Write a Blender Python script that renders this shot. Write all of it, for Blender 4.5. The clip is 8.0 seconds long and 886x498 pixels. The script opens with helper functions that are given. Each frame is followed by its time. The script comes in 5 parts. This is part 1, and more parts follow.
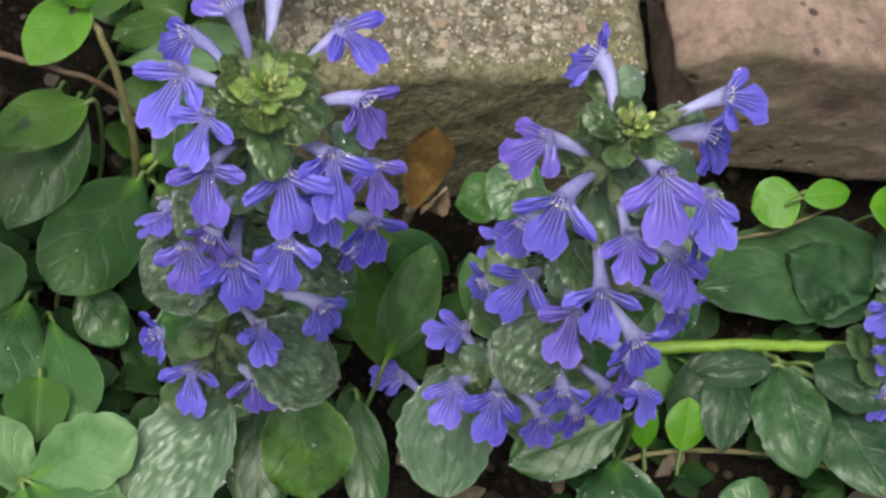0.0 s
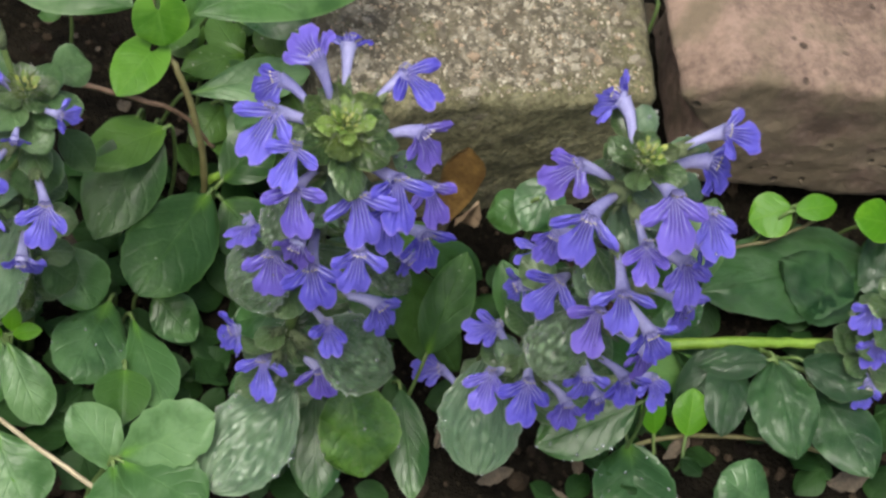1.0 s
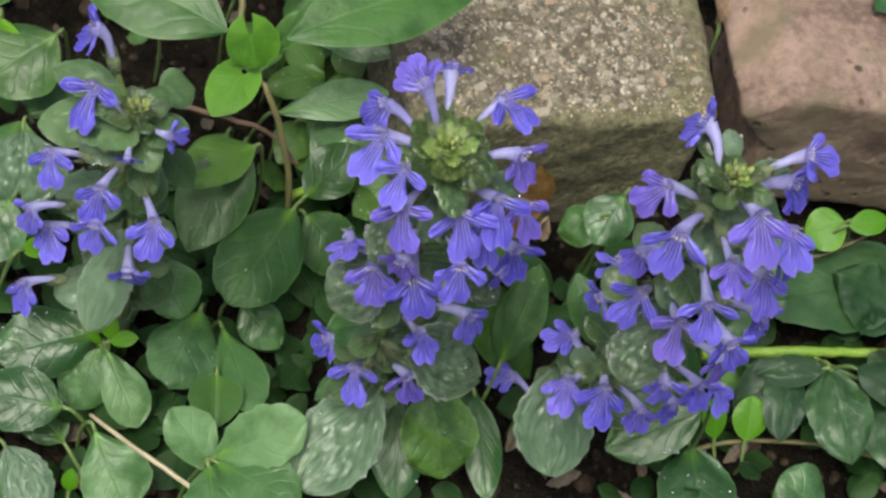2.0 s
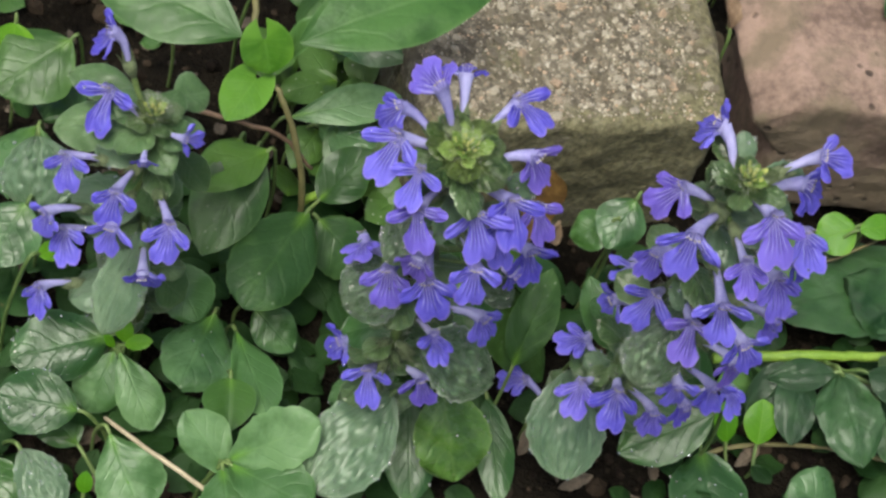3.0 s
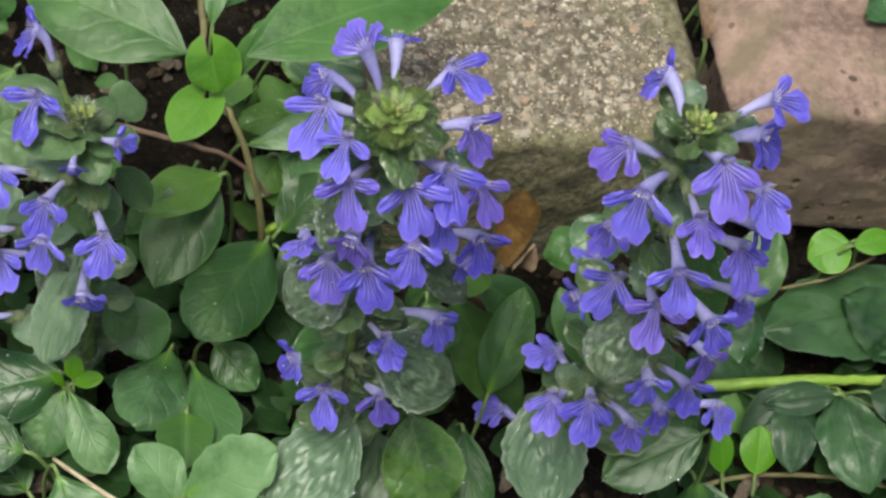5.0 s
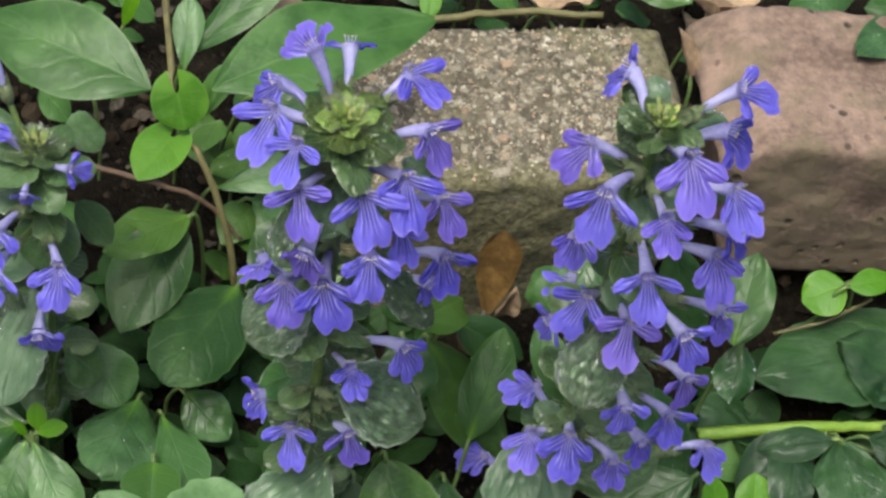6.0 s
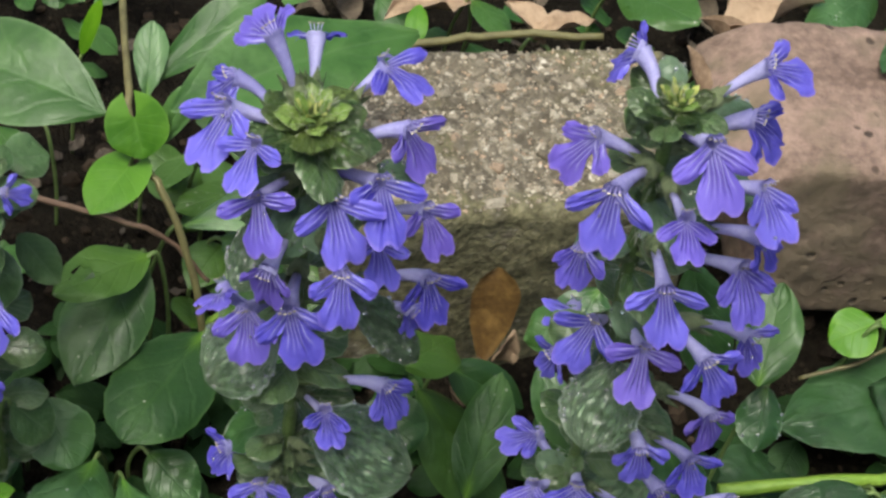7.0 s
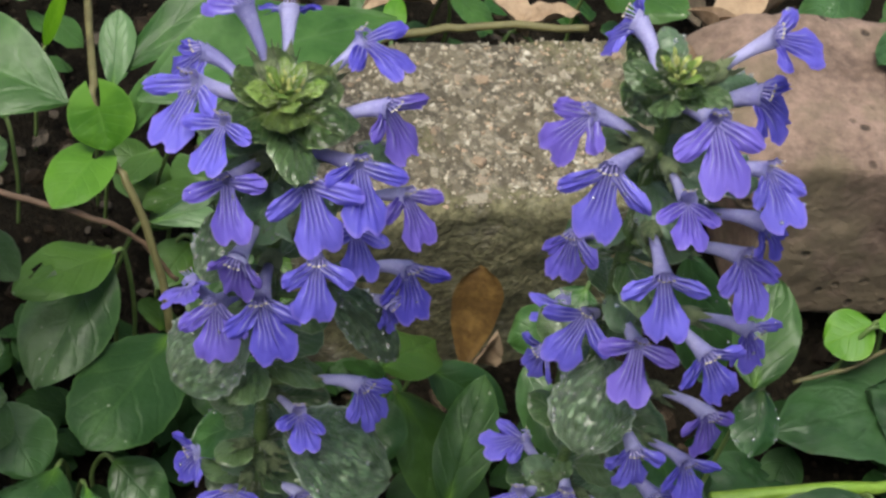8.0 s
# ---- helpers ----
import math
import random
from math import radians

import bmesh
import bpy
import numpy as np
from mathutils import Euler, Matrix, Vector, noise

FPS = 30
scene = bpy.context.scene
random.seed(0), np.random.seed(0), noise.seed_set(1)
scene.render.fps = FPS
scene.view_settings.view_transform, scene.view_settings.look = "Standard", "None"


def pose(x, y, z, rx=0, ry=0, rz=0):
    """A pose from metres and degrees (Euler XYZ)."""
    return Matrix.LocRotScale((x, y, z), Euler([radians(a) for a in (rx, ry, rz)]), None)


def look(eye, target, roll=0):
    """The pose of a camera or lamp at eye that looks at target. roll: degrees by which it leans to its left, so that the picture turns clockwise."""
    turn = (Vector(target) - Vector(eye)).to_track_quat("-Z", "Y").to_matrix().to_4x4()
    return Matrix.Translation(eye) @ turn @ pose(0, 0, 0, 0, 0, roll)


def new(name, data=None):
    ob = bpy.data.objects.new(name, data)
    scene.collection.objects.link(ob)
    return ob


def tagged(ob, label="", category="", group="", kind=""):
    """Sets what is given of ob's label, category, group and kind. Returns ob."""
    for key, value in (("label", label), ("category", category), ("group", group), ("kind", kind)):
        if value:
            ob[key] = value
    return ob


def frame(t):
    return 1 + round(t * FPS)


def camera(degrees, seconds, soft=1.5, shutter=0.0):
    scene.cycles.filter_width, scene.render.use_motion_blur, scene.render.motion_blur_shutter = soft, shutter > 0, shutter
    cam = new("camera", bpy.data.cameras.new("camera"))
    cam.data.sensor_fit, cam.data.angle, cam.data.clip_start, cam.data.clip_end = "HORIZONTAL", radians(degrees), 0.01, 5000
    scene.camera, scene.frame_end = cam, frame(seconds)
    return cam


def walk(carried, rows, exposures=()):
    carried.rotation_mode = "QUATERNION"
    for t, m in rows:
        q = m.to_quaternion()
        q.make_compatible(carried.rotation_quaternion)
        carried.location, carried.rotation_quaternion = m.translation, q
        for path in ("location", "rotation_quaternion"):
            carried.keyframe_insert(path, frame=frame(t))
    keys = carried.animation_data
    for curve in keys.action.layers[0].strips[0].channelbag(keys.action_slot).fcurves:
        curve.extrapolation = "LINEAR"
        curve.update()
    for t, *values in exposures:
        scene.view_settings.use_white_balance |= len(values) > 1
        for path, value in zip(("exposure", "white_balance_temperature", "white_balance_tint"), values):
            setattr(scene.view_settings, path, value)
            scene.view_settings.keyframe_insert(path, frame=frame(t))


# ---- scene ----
cam = camera(27.23, 8.0, soft=2.7)
walk(cam, [
    (0.0, look((-0.0754, -0.1668, 0.4359), (0.0103, 0.0005, 0.1406), 26.58)),
    (0.5, look((-0.0878, -0.1822, 0.4609), (-0.0019, -0.0143, 0.1660), 26.64)),
    (1.0, look((-0.0995, -0.1949, 0.4853), (-0.0139, -0.0266, 0.1906), 26.40)),
    (1.5, look((-0.1146, -0.2026, 0.4970), (-0.0305, -0.0334, 0.2024), 26.05)),
    (2.0, look((-0.1232, -0.2053, 0.5039), (-0.0403, -0.0354, 0.2094), 25.76)),
    (2.2, look((-0.1263, -0.2067, 0.5054), (-0.0440, -0.0359, 0.2112), 25.50)),
    (3.5, look((-0.1237, -0.2090, 0.5007), (-0.0423, -0.0365, 0.2073), 25.11)),
    (4.0, look((-0.1169, -0.2139, 0.4929), (-0.0374, -0.0363, 0.2020), 23.69)),
    (4.2, look((-0.1129, -0.2167, 0.4889), (-0.0350, -0.0359, 0.1995), 22.94)),
    (5.3, look((-0.0919, -0.2303, 0.4584), (-0.0210, -0.0294, 0.1807), 17.52)),
    (5.5, look((-0.0896, -0.2336, 0.4524), (-0.0196, -0.0295, 0.1768), 16.96)),
    (6.0, look((-0.0794, -0.2325, 0.4447), (-0.0123, -0.0188, 0.1757), 15.68)),
    (6.5, look((-0.0705, -0.2267, 0.4242), (-0.0051, -0.0057, 0.1607), 14.44)),
    (7.0, look((-0.0669, -0.2120, 0.4004), (-0.0004, 0.0142, 0.1418), 13.91)),
    (7.5, look((-0.0631, -0.2021, 0.3841), (0.0049, 0.0266, 0.1280), 13.87)),
    (8.0, look((-0.0640, -0.2022, 0.3819), (0.0071, 0.0260, 0.1262), 14.56)),
], [(0.0, 0.68, 6400, 1), (3.5, 0.71, 6400, 1), (6.5, 0.78, 6400, 1), (8.0, 0.62, 6400, 1)])

# ---- world, sun, exposure ----
world = bpy.data.worlds.new("sky")
scene.world = world
world.use_nodes = True
sky = world.node_tree.nodes.new("ShaderNodeTexSky")
sky.sky_type, sky.sun_disc = "NISHITA", False
sky.sun_elevation, sky.sun_rotation = radians(68), radians(-130)
sky.air_density, sky.dust_density = 1.0, 8.0
background = world.node_tree.nodes["Background"]
background.inputs["Strength"].default_value = 0.108
world.node_tree.links.new(sky.outputs[0], background.inputs["Color"])
sun_data = bpy.data.lights.new("sun", "SUN")
sun_data.energy, sun_data.angle, sun_data.color = 1.62, radians(28), (1.0, 0.97, 0.91)
sun = new("sun", sun_data)
sun.matrix_world = look((-0.42, -0.30, 1.35), (0, 0.05, 0))


# ---- materials ----
class Nodes:
    """A node material under construction."""

    def __init__(self, name):
        self.mat = bpy.data.materials.new(name)
        self.mat.use_nodes = True
        self.tree = self.mat.node_tree
        self.bsdf = self.tree.nodes["Principled BSDF"]
        self.out = self.tree.nodes["Material Output"]

    def add(self, kind, **values):
        node = self.tree.nodes.new(kind)
        for key, value in values.items():
            node.inputs[key.replace("_", " ")].default_value = value
        return node

    def link(self, a, b):
        self.tree.links.new(a, b)

    def feed(self, socket, value):
        if isinstance(value, bpy.types.NodeSocket):
            self.link(value, socket)
        else:
            socket.default_value = value

    def math(self, operation, a, b=0.0, c=0.0):
        node = self.tree.nodes.new("ShaderNodeMath")
        node.operation = operation
        for socket, value in zip(node.inputs, (a, b, c)):
            self.feed(socket, value)
        return node.outputs[0]

    def ramp(self, value, low, high, to_low=0.0, to_high=1.0):
        node = self.tree.nodes.new("ShaderNodeMapRange")
        node.interpolation_type = "SMOOTHSTEP"
        self.feed(node.inputs["Value"], value)
        for key, v in (("From Min", low), ("From Max", high), ("To Min", to_low), ("To Max", to_high)):
            node.inputs[key].default_value = v
        return node.outputs["Result"]

    def mix(self, factor, a, b, blend="MIX"):
        node = self.tree.nodes.new("ShaderNodeMix")
        node.data_type, node.blend_type = "RGBA", blend
        self.feed(node.inputs[0], factor)
        for socket, value in ((node.inputs[6], a), (node.inputs[7], b)):
            self.feed(socket, (*value, 1.0) if isinstance(value, tuple) and len(value) == 3 else value)
        return node.outputs[2]

    def coords(self, which="Object"):
        return self.tree.nodes.new("ShaderNodeTexCoord").outputs[which]

    def noise(self, vector, scale, detail=4.0, rough=0.55):
        node = self.add("ShaderNodeTexNoise", Scale=scale, Detail=detail, Roughness=rough)
        self.link(vector, node.inputs["Vector"])
        return node.outputs["Fac"]

    def voronoi(self, vector, scale, feature="F1"):
        node = self.add("ShaderNodeTexVoronoi", Scale=scale)
        node.feature = feature
        self.link(vector, node.inputs["Vector"])
        return node

    def chance(self):
        return self.tree.nodes.new("ShaderNodeObjectInfo").outputs["Random"]

    def island(self):
        return self.tree.nodes.new("ShaderNodeNewGeometry").outputs["Random Per Island"]

    def bump(self, height, strength, distance):
        node = self.add("ShaderNodeBump", Strength=strength, Distance=distance)
        self.link(height, node.inputs["Height"])
        self.link(node.outputs[0], self.bsdf.inputs["Normal"])
        return node.outputs[0]

    def finish(self, color, rough, glow_through=0.0, coat=0.0, through_color=None):
        self.feed(self.bsdf.inputs["Base Color"], color if not isinstance(color, tuple) else (*color, 1.0))
        self.feed(self.bsdf.inputs["Roughness"], rough)
        if coat:
            self.bsdf.inputs["Coat Weight"].default_value = coat
            self.bsdf.inputs["Coat Roughness"].default_value = 0.12
        if glow_through:
            thin = self.tree.nodes.new("ShaderNodeBsdfTranslucent")
            self.feed(thin.inputs["Color"], through_color if through_color is not None else color)
            both = self.tree.nodes.new("ShaderNodeMixShader")
            both.inputs[0].default_value = glow_through
            self.link(self.bsdf.outputs[0], both.inputs[1])
            self.link(thin.outputs[0], both.inputs[2])
            self.link(both.outputs[0], self.out.inputs["Surface"])
        return self.mat


def leaf_material(name, dark, light, vein, rough, coat=0.0, relief=0.5, veins=7.0, quilt=0.0, specks=0.0, heart=None, heart_to=0.38, strong=0.2, ridge=0.3, run=(1.0, 0.34), shine=0.5, creased=0.10):
    """A green leaf: blade mottled at two scales, a pale midrib and side veins that run forward to the edge."""
    n = Nodes(name)
    uv = n.tree.nodes.new("ShaderNodeSeparateXYZ")
    n.link(n.coords("UV"), uv.inputs[0])
    across = n.math("MULTIPLY", n.math("ABSOLUTE", n.math("SUBTRACT", uv.outputs[0], 0.5)), 2.0)
    along = uv.outputs[1]
    place = n.coords("Object")
    wander = n.math("MULTIPLY", n.math("SUBTRACT", n.noise(place, 130, 2), 0.5), 0.16)
    wave = n.math("FRACT", n.math("MULTIPLY", n.math("ADD", n.math("SUBTRACT", n.math("MULTIPLY", along, run[0]), n.math("MULTIPLY", across, run[1])), wander), veins))
    side = n.ramp(n.math("ABSOLUTE", n.math("SUBTRACT", wave, 0.5)), 0.0, 0.14, 1.0, 0.0)
    side = n.math("MULTIPLY", side, n.ramp(across, 0.75, 1.0, 1.0, 0.0))
    mid = n.ramp(n.math("ADD", across, n.math("MULTIPLY", along, 0.03)), 0.02, 0.10, 1.0, 0.0)
    lines = n.math("MAXIMUM", n.math("MULTIPLY", side, 0.55), mid)
    big, fine = n.noise(place, 55, 4), n.noise(place, 700, 3)
    shade = n.math("ADD", n.math("MULTIPLY", n.ramp(big, 0.3, 0.7), 0.72), n.math("MULTIPLY", fine, 0.28))
    shade = n.math("ADD", shade, n.math("MULTIPLY", n.math("SUBTRACT", n.chance(), 0.5), 0.45))
    color = n.mix(n.ramp(shade, 0.25, 0.75), dark, light)
    other = n.math("FRACT", n.math("MULTIPLY", n.chance(), 13.7))
    color = n.mix(n.ramp(other, 0.55, 1.0, 0.0, 0.4), color, heart or light)
    if heart:
        color = n.mix(n.ramp(n.math("ADD", along, n.math("MULTIPLY", across, 0.35)), 0.0, heart_to, 0.75, 0.0), color, heart)
    color = n.mix(n.math("MULTIPLY", lines, strong), color, vein)
    # pale rim, stronger on quilted leaves where it also stands for wet glints
    rim = n.ramp(n.math("ADD", across, n.math("MULTIPLY", big, 0.12)), 0.97, 1.05)
    color = n.mix(n.math("MULTIPLY", rim, 0.35 + 0.3 * min(1.0, quilt)), color, vein)
    scars = n.voronoi(place, 95)
    scar = n.math("MULTIPLY", n.ramp(scars.outputs["Distance"], 0.05, 0.16, 1.0, 0.0), n.ramp(n.noise(place, 35, 2), 0.56, 0.66))
    color = n.mix(n.math("MULTIPLY", scar, 0.6), color, (0.13, 0.10, 0.045))
    spots = n.voronoi(place, 420)
    dots = n.math("MULTIPLY", n.ramp(spots.outputs["Distance"], 0.10, 0.2, 1.0, 0.0), n.ramp(n.noise(place, 60, 2), 0.52, 0.62))
    if specks:
        color = n.mix(n.math("MULTIPLY", dots, specks), color, (0.55, 0.56, 0.45))
    height = n.math("ADD", n.math("MULTIPLY", lines, -ridge), n.math("MULTIPLY", n.noise(place, 420, 3), 0.5))
    if quilt:
        drawn = n.tree.nodes.new("ShaderNodeCombineXYZ")
        n.link(n.math("SUBTRACT", n.math("MULTIPLY", uv.outputs[0], 2.4), n.math("MULTIPLY", along, 0.25)), drawn.inputs[0])
        n.link(n.math("MULTIPLY", along, 0.34), drawn.inputs[1])
        n.link(n.math("MULTIPLY", n.chance(), 9.0), drawn.inputs[2])
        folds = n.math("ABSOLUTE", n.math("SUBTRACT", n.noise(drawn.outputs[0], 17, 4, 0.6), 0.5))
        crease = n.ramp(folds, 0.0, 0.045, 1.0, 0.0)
        cells = n.voronoi(place, 330, "SMOOTH_F1").outputs["Distance"]
        height = n.math("ADD", height, n.math("ADD", n.math("MULTIPLY", cells, -0.6 * quilt), n.math("MULTIPLY", crease, quilt if quilt >= 1 else 0.3 * quilt)))
        # pale tint on the folds; at high creased it paints wet glints on ridges
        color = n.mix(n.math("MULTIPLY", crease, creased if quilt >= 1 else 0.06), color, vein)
        if quilt >= 1:
            # furrows also darkened in colour, as shade in the folds
            furrow_shade = n.ramp(n.math("ABSOLUTE", n.math("SUBTRACT", n.noise(drawn.outputs[0], 8, 3, 0.5), 0.47)), 0.0, 0.05, 1.0, 0.0)
            color = n.mix(n.math("MULTIPLY", furrow_shade, 0.30), color, (0.050, 0.105, 0.042))
            height = n.math("SUBTRACT", height, n.math("MULTIPLY", furrow_shade, 0.6))
    n.bump(height, relief, 0.0012 + 0.0003 * quilt)
    gloss = n.math("ADD", rough, n.math("MULTIPLY", n.math("SUBTRACT", n.noise(place, 160, 3), 0.5), 0.35))
    n.bsdf.inputs["Specular IOR Level"].default_value = shine
    return n.finish(color, gloss, 0.22, coat, n.mix(0.6, color, (0.16, 0.30, 0.03)))


broad_green = leaf_material("bugle_leaf", (0.024, 0.070, 0.018), (0.078, 0.160, 0.060), (0.13, 0.23, 0.10), 0.33, strong=0.13, relief=0.5, veins=5, specks=0.85, heart=(0.10, 0.22, 0.02))
fresh_green = leaf_material("fresh_leaf", (0.054, 0.128, 0.036), (0.138, 0.248, 0.100), (0.20, 0.35, 0.14), 0.40, strong=0.12, relief=0.5, veins=6, heart=(0.13, 0.30, 0.02))
lime_green = leaf_material("young_leaf", (0.062, 0.190, 0.004), (0.125, 0.285, 0.010), (0.21, 0.38, 0.05), 0.42, relief=0.3, veins=5, shine=0.3)
heart_green = leaf_material("heart_leaf", (0.046, 0.140, 0.010), (0.100, 0.235, 0.022), (0.17, 0.32, 0.06), 0.40, relief=0.3, veins=5, shine=0.35)
weed_green = leaf_material("weed_leaf", (0.024, 0.076, 0.012), (0.062, 0.145, 0.032), (0.14, 0.24, 0.09), 0.42, relief=0.4, veins=4, shine=0.4)
dark_gloss = leaf_material("glossy_leaf", (0.024, 0.075, 0.016), (0.064, 0.148, 0.038), (0.13, 0.23, 0.09), 0.40, 0.15, relief=0.55, veins=6, specks=0.5)
bronze_wrinkled = leaf_material("wrinkled_leaf", (0.110, 0.192, 0.104), (0.195, 0.292, 0.172), (0.31, 0.40, 0.27), 0.36, 0.4, relief=0.55, veins=7, quilt=1.3, specks=0.15, strong=0.12, ridge=0.3, run=(0.9, 0.95))
# pale fold streaks here are wet highlights painted into the colour
creased_glint = leaf_material("creased_leaf", (0.115, 0.195, 0.098), (0.215, 0.315, 0.178), (0.60, 0.68, 0.58), 0.28, 0.6, relief=0.9, veins=7, quilt=1.6, specks=0.3, strong=0.10, ridge=0.3, run=(0.9, 0.95), creased=0.42)
dull_green = leaf_material("dull_leaf", (0.022, 0.060, 0.014), (0.060, 0.124, 0.036), (0.10, 0.19, 0.05), 0.40, relief=0.5, veins=5, strong=0.12, specks=0.5, heart=(0.12, 0.24, 0.02), heart_to=0.30, shine=0.4)
# leaf colour darkened and dulled to stand in for shade low between plants
shaded_green = leaf_material("shaded_leaf", (0.008, 0.028, 0.006), (0.024, 0.062, 0.015), (0.05, 0.10, 0.03), 0.55, relief=0.5, veins=5, strong=0.12, shine=0.2)
veined_dark = leaf_material("veined_leaf", (0.010, 0.042, 0.011), (0.036, 0.094, 0.028), (0.08, 0.15, 0.07), 0.38, 0.1, relief=0.5, veins=7, quilt=0.5, strong=0.12)
grey_green = leaf_material("greyish_leaf", (0.075, 0.150, 0.050), (0.150, 0.250, 0.105), (0.24, 0.32, 0.20), 0.40, 0.15, relief=0.7, veins=7, quilt=0.6, specks=0.6)
shiny_fresh = leaf_material("shiny_leaf", (0.030, 0.085, 0.010), (0.090, 0.190, 0.030), (0.22, 0.34, 0.10), 0.28, 0.5, relief=0.7, veins=6, quilt=0.4, specks=0.4)
bract_green = leaf_material("bract_leaf", (0.070, 0.140, 0.038), (0.160, 0.260, 0.080), (0.46, 0.56, 0.26), 0.32, 0.4, relief=1.0, veins=7, quilt=1.0, heart=(0.36, 0.47, 0.10), heart_to=0.8, strong=0.4, ridge=0.8)
bract_pale = leaf_material("pale_bract_leaf", (0.210, 0.350, 0.060), (0.440, 0.560, 0.170), (0.72, 0.78, 0.46), 0.36, 0.3, relief=0.7, veins=6, quilt=0.5)
bract_dark = leaf_material("dark_bract_leaf", (0.090, 0.165, 0.058), (0.200, 0.305, 0.125), (0.44, 0.54, 0.32), 0.33, 0.4, relief=0.9, veins=7, quilt=0.8, strong=0.35, ridge=0.6)


def petal_material():
    n = Nodes("violet_petal")
    uv = n.tree.nodes.new("ShaderNodeSeparateXYZ")
    n.link(n.coords("UV"), uv.inputs[0])
    place = n.coords("Object")
    turn, out = uv.outputs[0], uv.outputs[1]
    wander = n.math("MULTIPLY", n.math("SUBTRACT", n.noise(place, 300, 2), 0.5), 0.05)
    wave = n.math("FRACT", n.math("MULTIPLY", n.math("ADD", turn, wander), 13.0))
    ridge = n.math("ABSOLUTE", n.math("SUBTRACT", wave, 0.5))
    pale_line = n.math("MULTIPLY", n.ramp(ridge, 0.0, 0.17, 1.0, 0.0), n.ramp(out, 0.30, 0.80, 1.0, 0.0))
    dark_line = n.math("MULTIPLY", n.ramp(ridge, 0.3, 0.48), n.ramp(out, 0.3, 0.85, 1.0, 0.05))
    shade = n.math("ADD", n.noise(place, 260, 3), n.math("MULTIPLY", n.math("SUBTRACT", n.chance(), 0.5), 0.45))
    color = n.mix(n.ramp(shade, 0.25, 0.75), (0.075, 0.062, 0.46), (0.150, 0.128, 0.64))
    aged = n.math("FRACT", n.math("MULTIPLY", n.chance(), 9.1))
    color = n.mix(n.ramp(aged, 0.6, 1.0, 0.0, 0.55), color, (0.19, 0.115, 0.50))
    color = n.mix(n.ramp(out, 0.05, 0.34, 0.6, 0.0), color, (0.32, 0.29, 0.68))
    color = n.mix(n.math("MULTIPLY", pale_line, 0.75), color, (0.58, 0.56, 0.88))
    color = n.mix(n.math("MULTIPLY", dark_line, 0.55), color, (0.050, 0.030, 0.34))
    color = n.mix(n.ramp(out, 0.90, 1.0, 0.0, 0.35), color, (0.32, 0.23, 0.68))
    n.bump(n.math("SUBTRACT", n.math("MULTIPLY", pale_line, 0.66), dark_line), 0.8, 0.0007)
    n.bsdf.inputs["Specular IOR Level"].default_value = 0.3
    return n.finish(color, 0.5, 0.22)


def plain_material(name, dark, light, scale, rough, relief=0.4, thin=0.0, distance=0.001):
    n = Nodes(name)
    place = n.coords("Object")
    shade = n.math("ADD", n.math("MULTIPLY", n.noise(place, scale, 4), 0.7), n.math("MULTIPLY", n.noise(place, scale * 7, 3), 0.3))
    shade = n.math("ADD", shade, n.math("MULTIPLY", n.math("SUBTRACT", n.chance(), 0.5), 0.25))
    n.bump(n.noise(place, scale * 4, 4), relief, distance)
    return n.finish(n.mix(n.ramp(shade, 0.3, 0.7), dark, light), rough, thin)


violet = petal_material()
tube_lilac = plain_material("lilac_tube", (0.30, 0.28, 0.62), (0.48, 0.46, 0.76), 400, 0.55, thin=0.25)
calyx_green = plain_material("calyx", (0.05, 0.085, 0.03), (0.20, 0.24, 0.12), 900, 0.7, 0.9)
dry_calyx = plain_material("dry_calyx", (0.05, 0.035, 0.022), (0.26, 0.20, 0.13), 700, 0.75, 0.9)
anther_cream = plain_material("anther", (0.10, 0.08, 0.10), (0.60, 0.54, 0.42), 1400, 0.6)
filament_blue = plain_material("filament", (0.30, 0.26, 0.66), (0.50, 0.46, 0.82), 900, 0.5)
bud_yellow = plain_material("bud", (0.38, 0.44, 0.10), (0.62, 0.62, 0.24), 700, 0.5)
hair_white = plain_material("hair", (0.45, 0.47, 0.38), (0.7, 0.72, 0.6), 700, 0.5)
stem_green = plain_material("green_stem", (0.07, 0.12, 0.03), (0.14, 0.20, 0.06), 200, 0.5)
stem_brown = plain_material("brown_stem", (0.07, 0.060, 0.024), (0.15, 0.135, 0.055), 150, 0.55)
stem_red = plain_material("reddish_stem", (0.10, 0.055, 0.035), (0.20, 0.13, 0.09), 150, 0.55)
straw = plain_material("straw", (0.20, 0.155, 0.095), (0.44, 0.37, 0.25), 160, 0.7)
stalk_lime = plain_material("lime_stalk", (0.15, 0.26, 0.03), (0.25, 0.38, 0.06), 120, 0.42)
dry_leaf = plain_material("dry_leaf", (0.16, 0.10, 0.06), (0.42, 0.30, 0.20), 120, 0.7, 0.6, 0.15)
ochre_leaf = plain_material("ochre_leaf", (0.12, 0.066, 0.022), (0.33, 0.200, 0.062), 110, 0.5, 0.6, 0.2)
wood_chip = plain_material("wood_chip", (0.045, 0.034, 0.024), (0.145, 0.110, 0.075), 130, 0.8, 0.8)


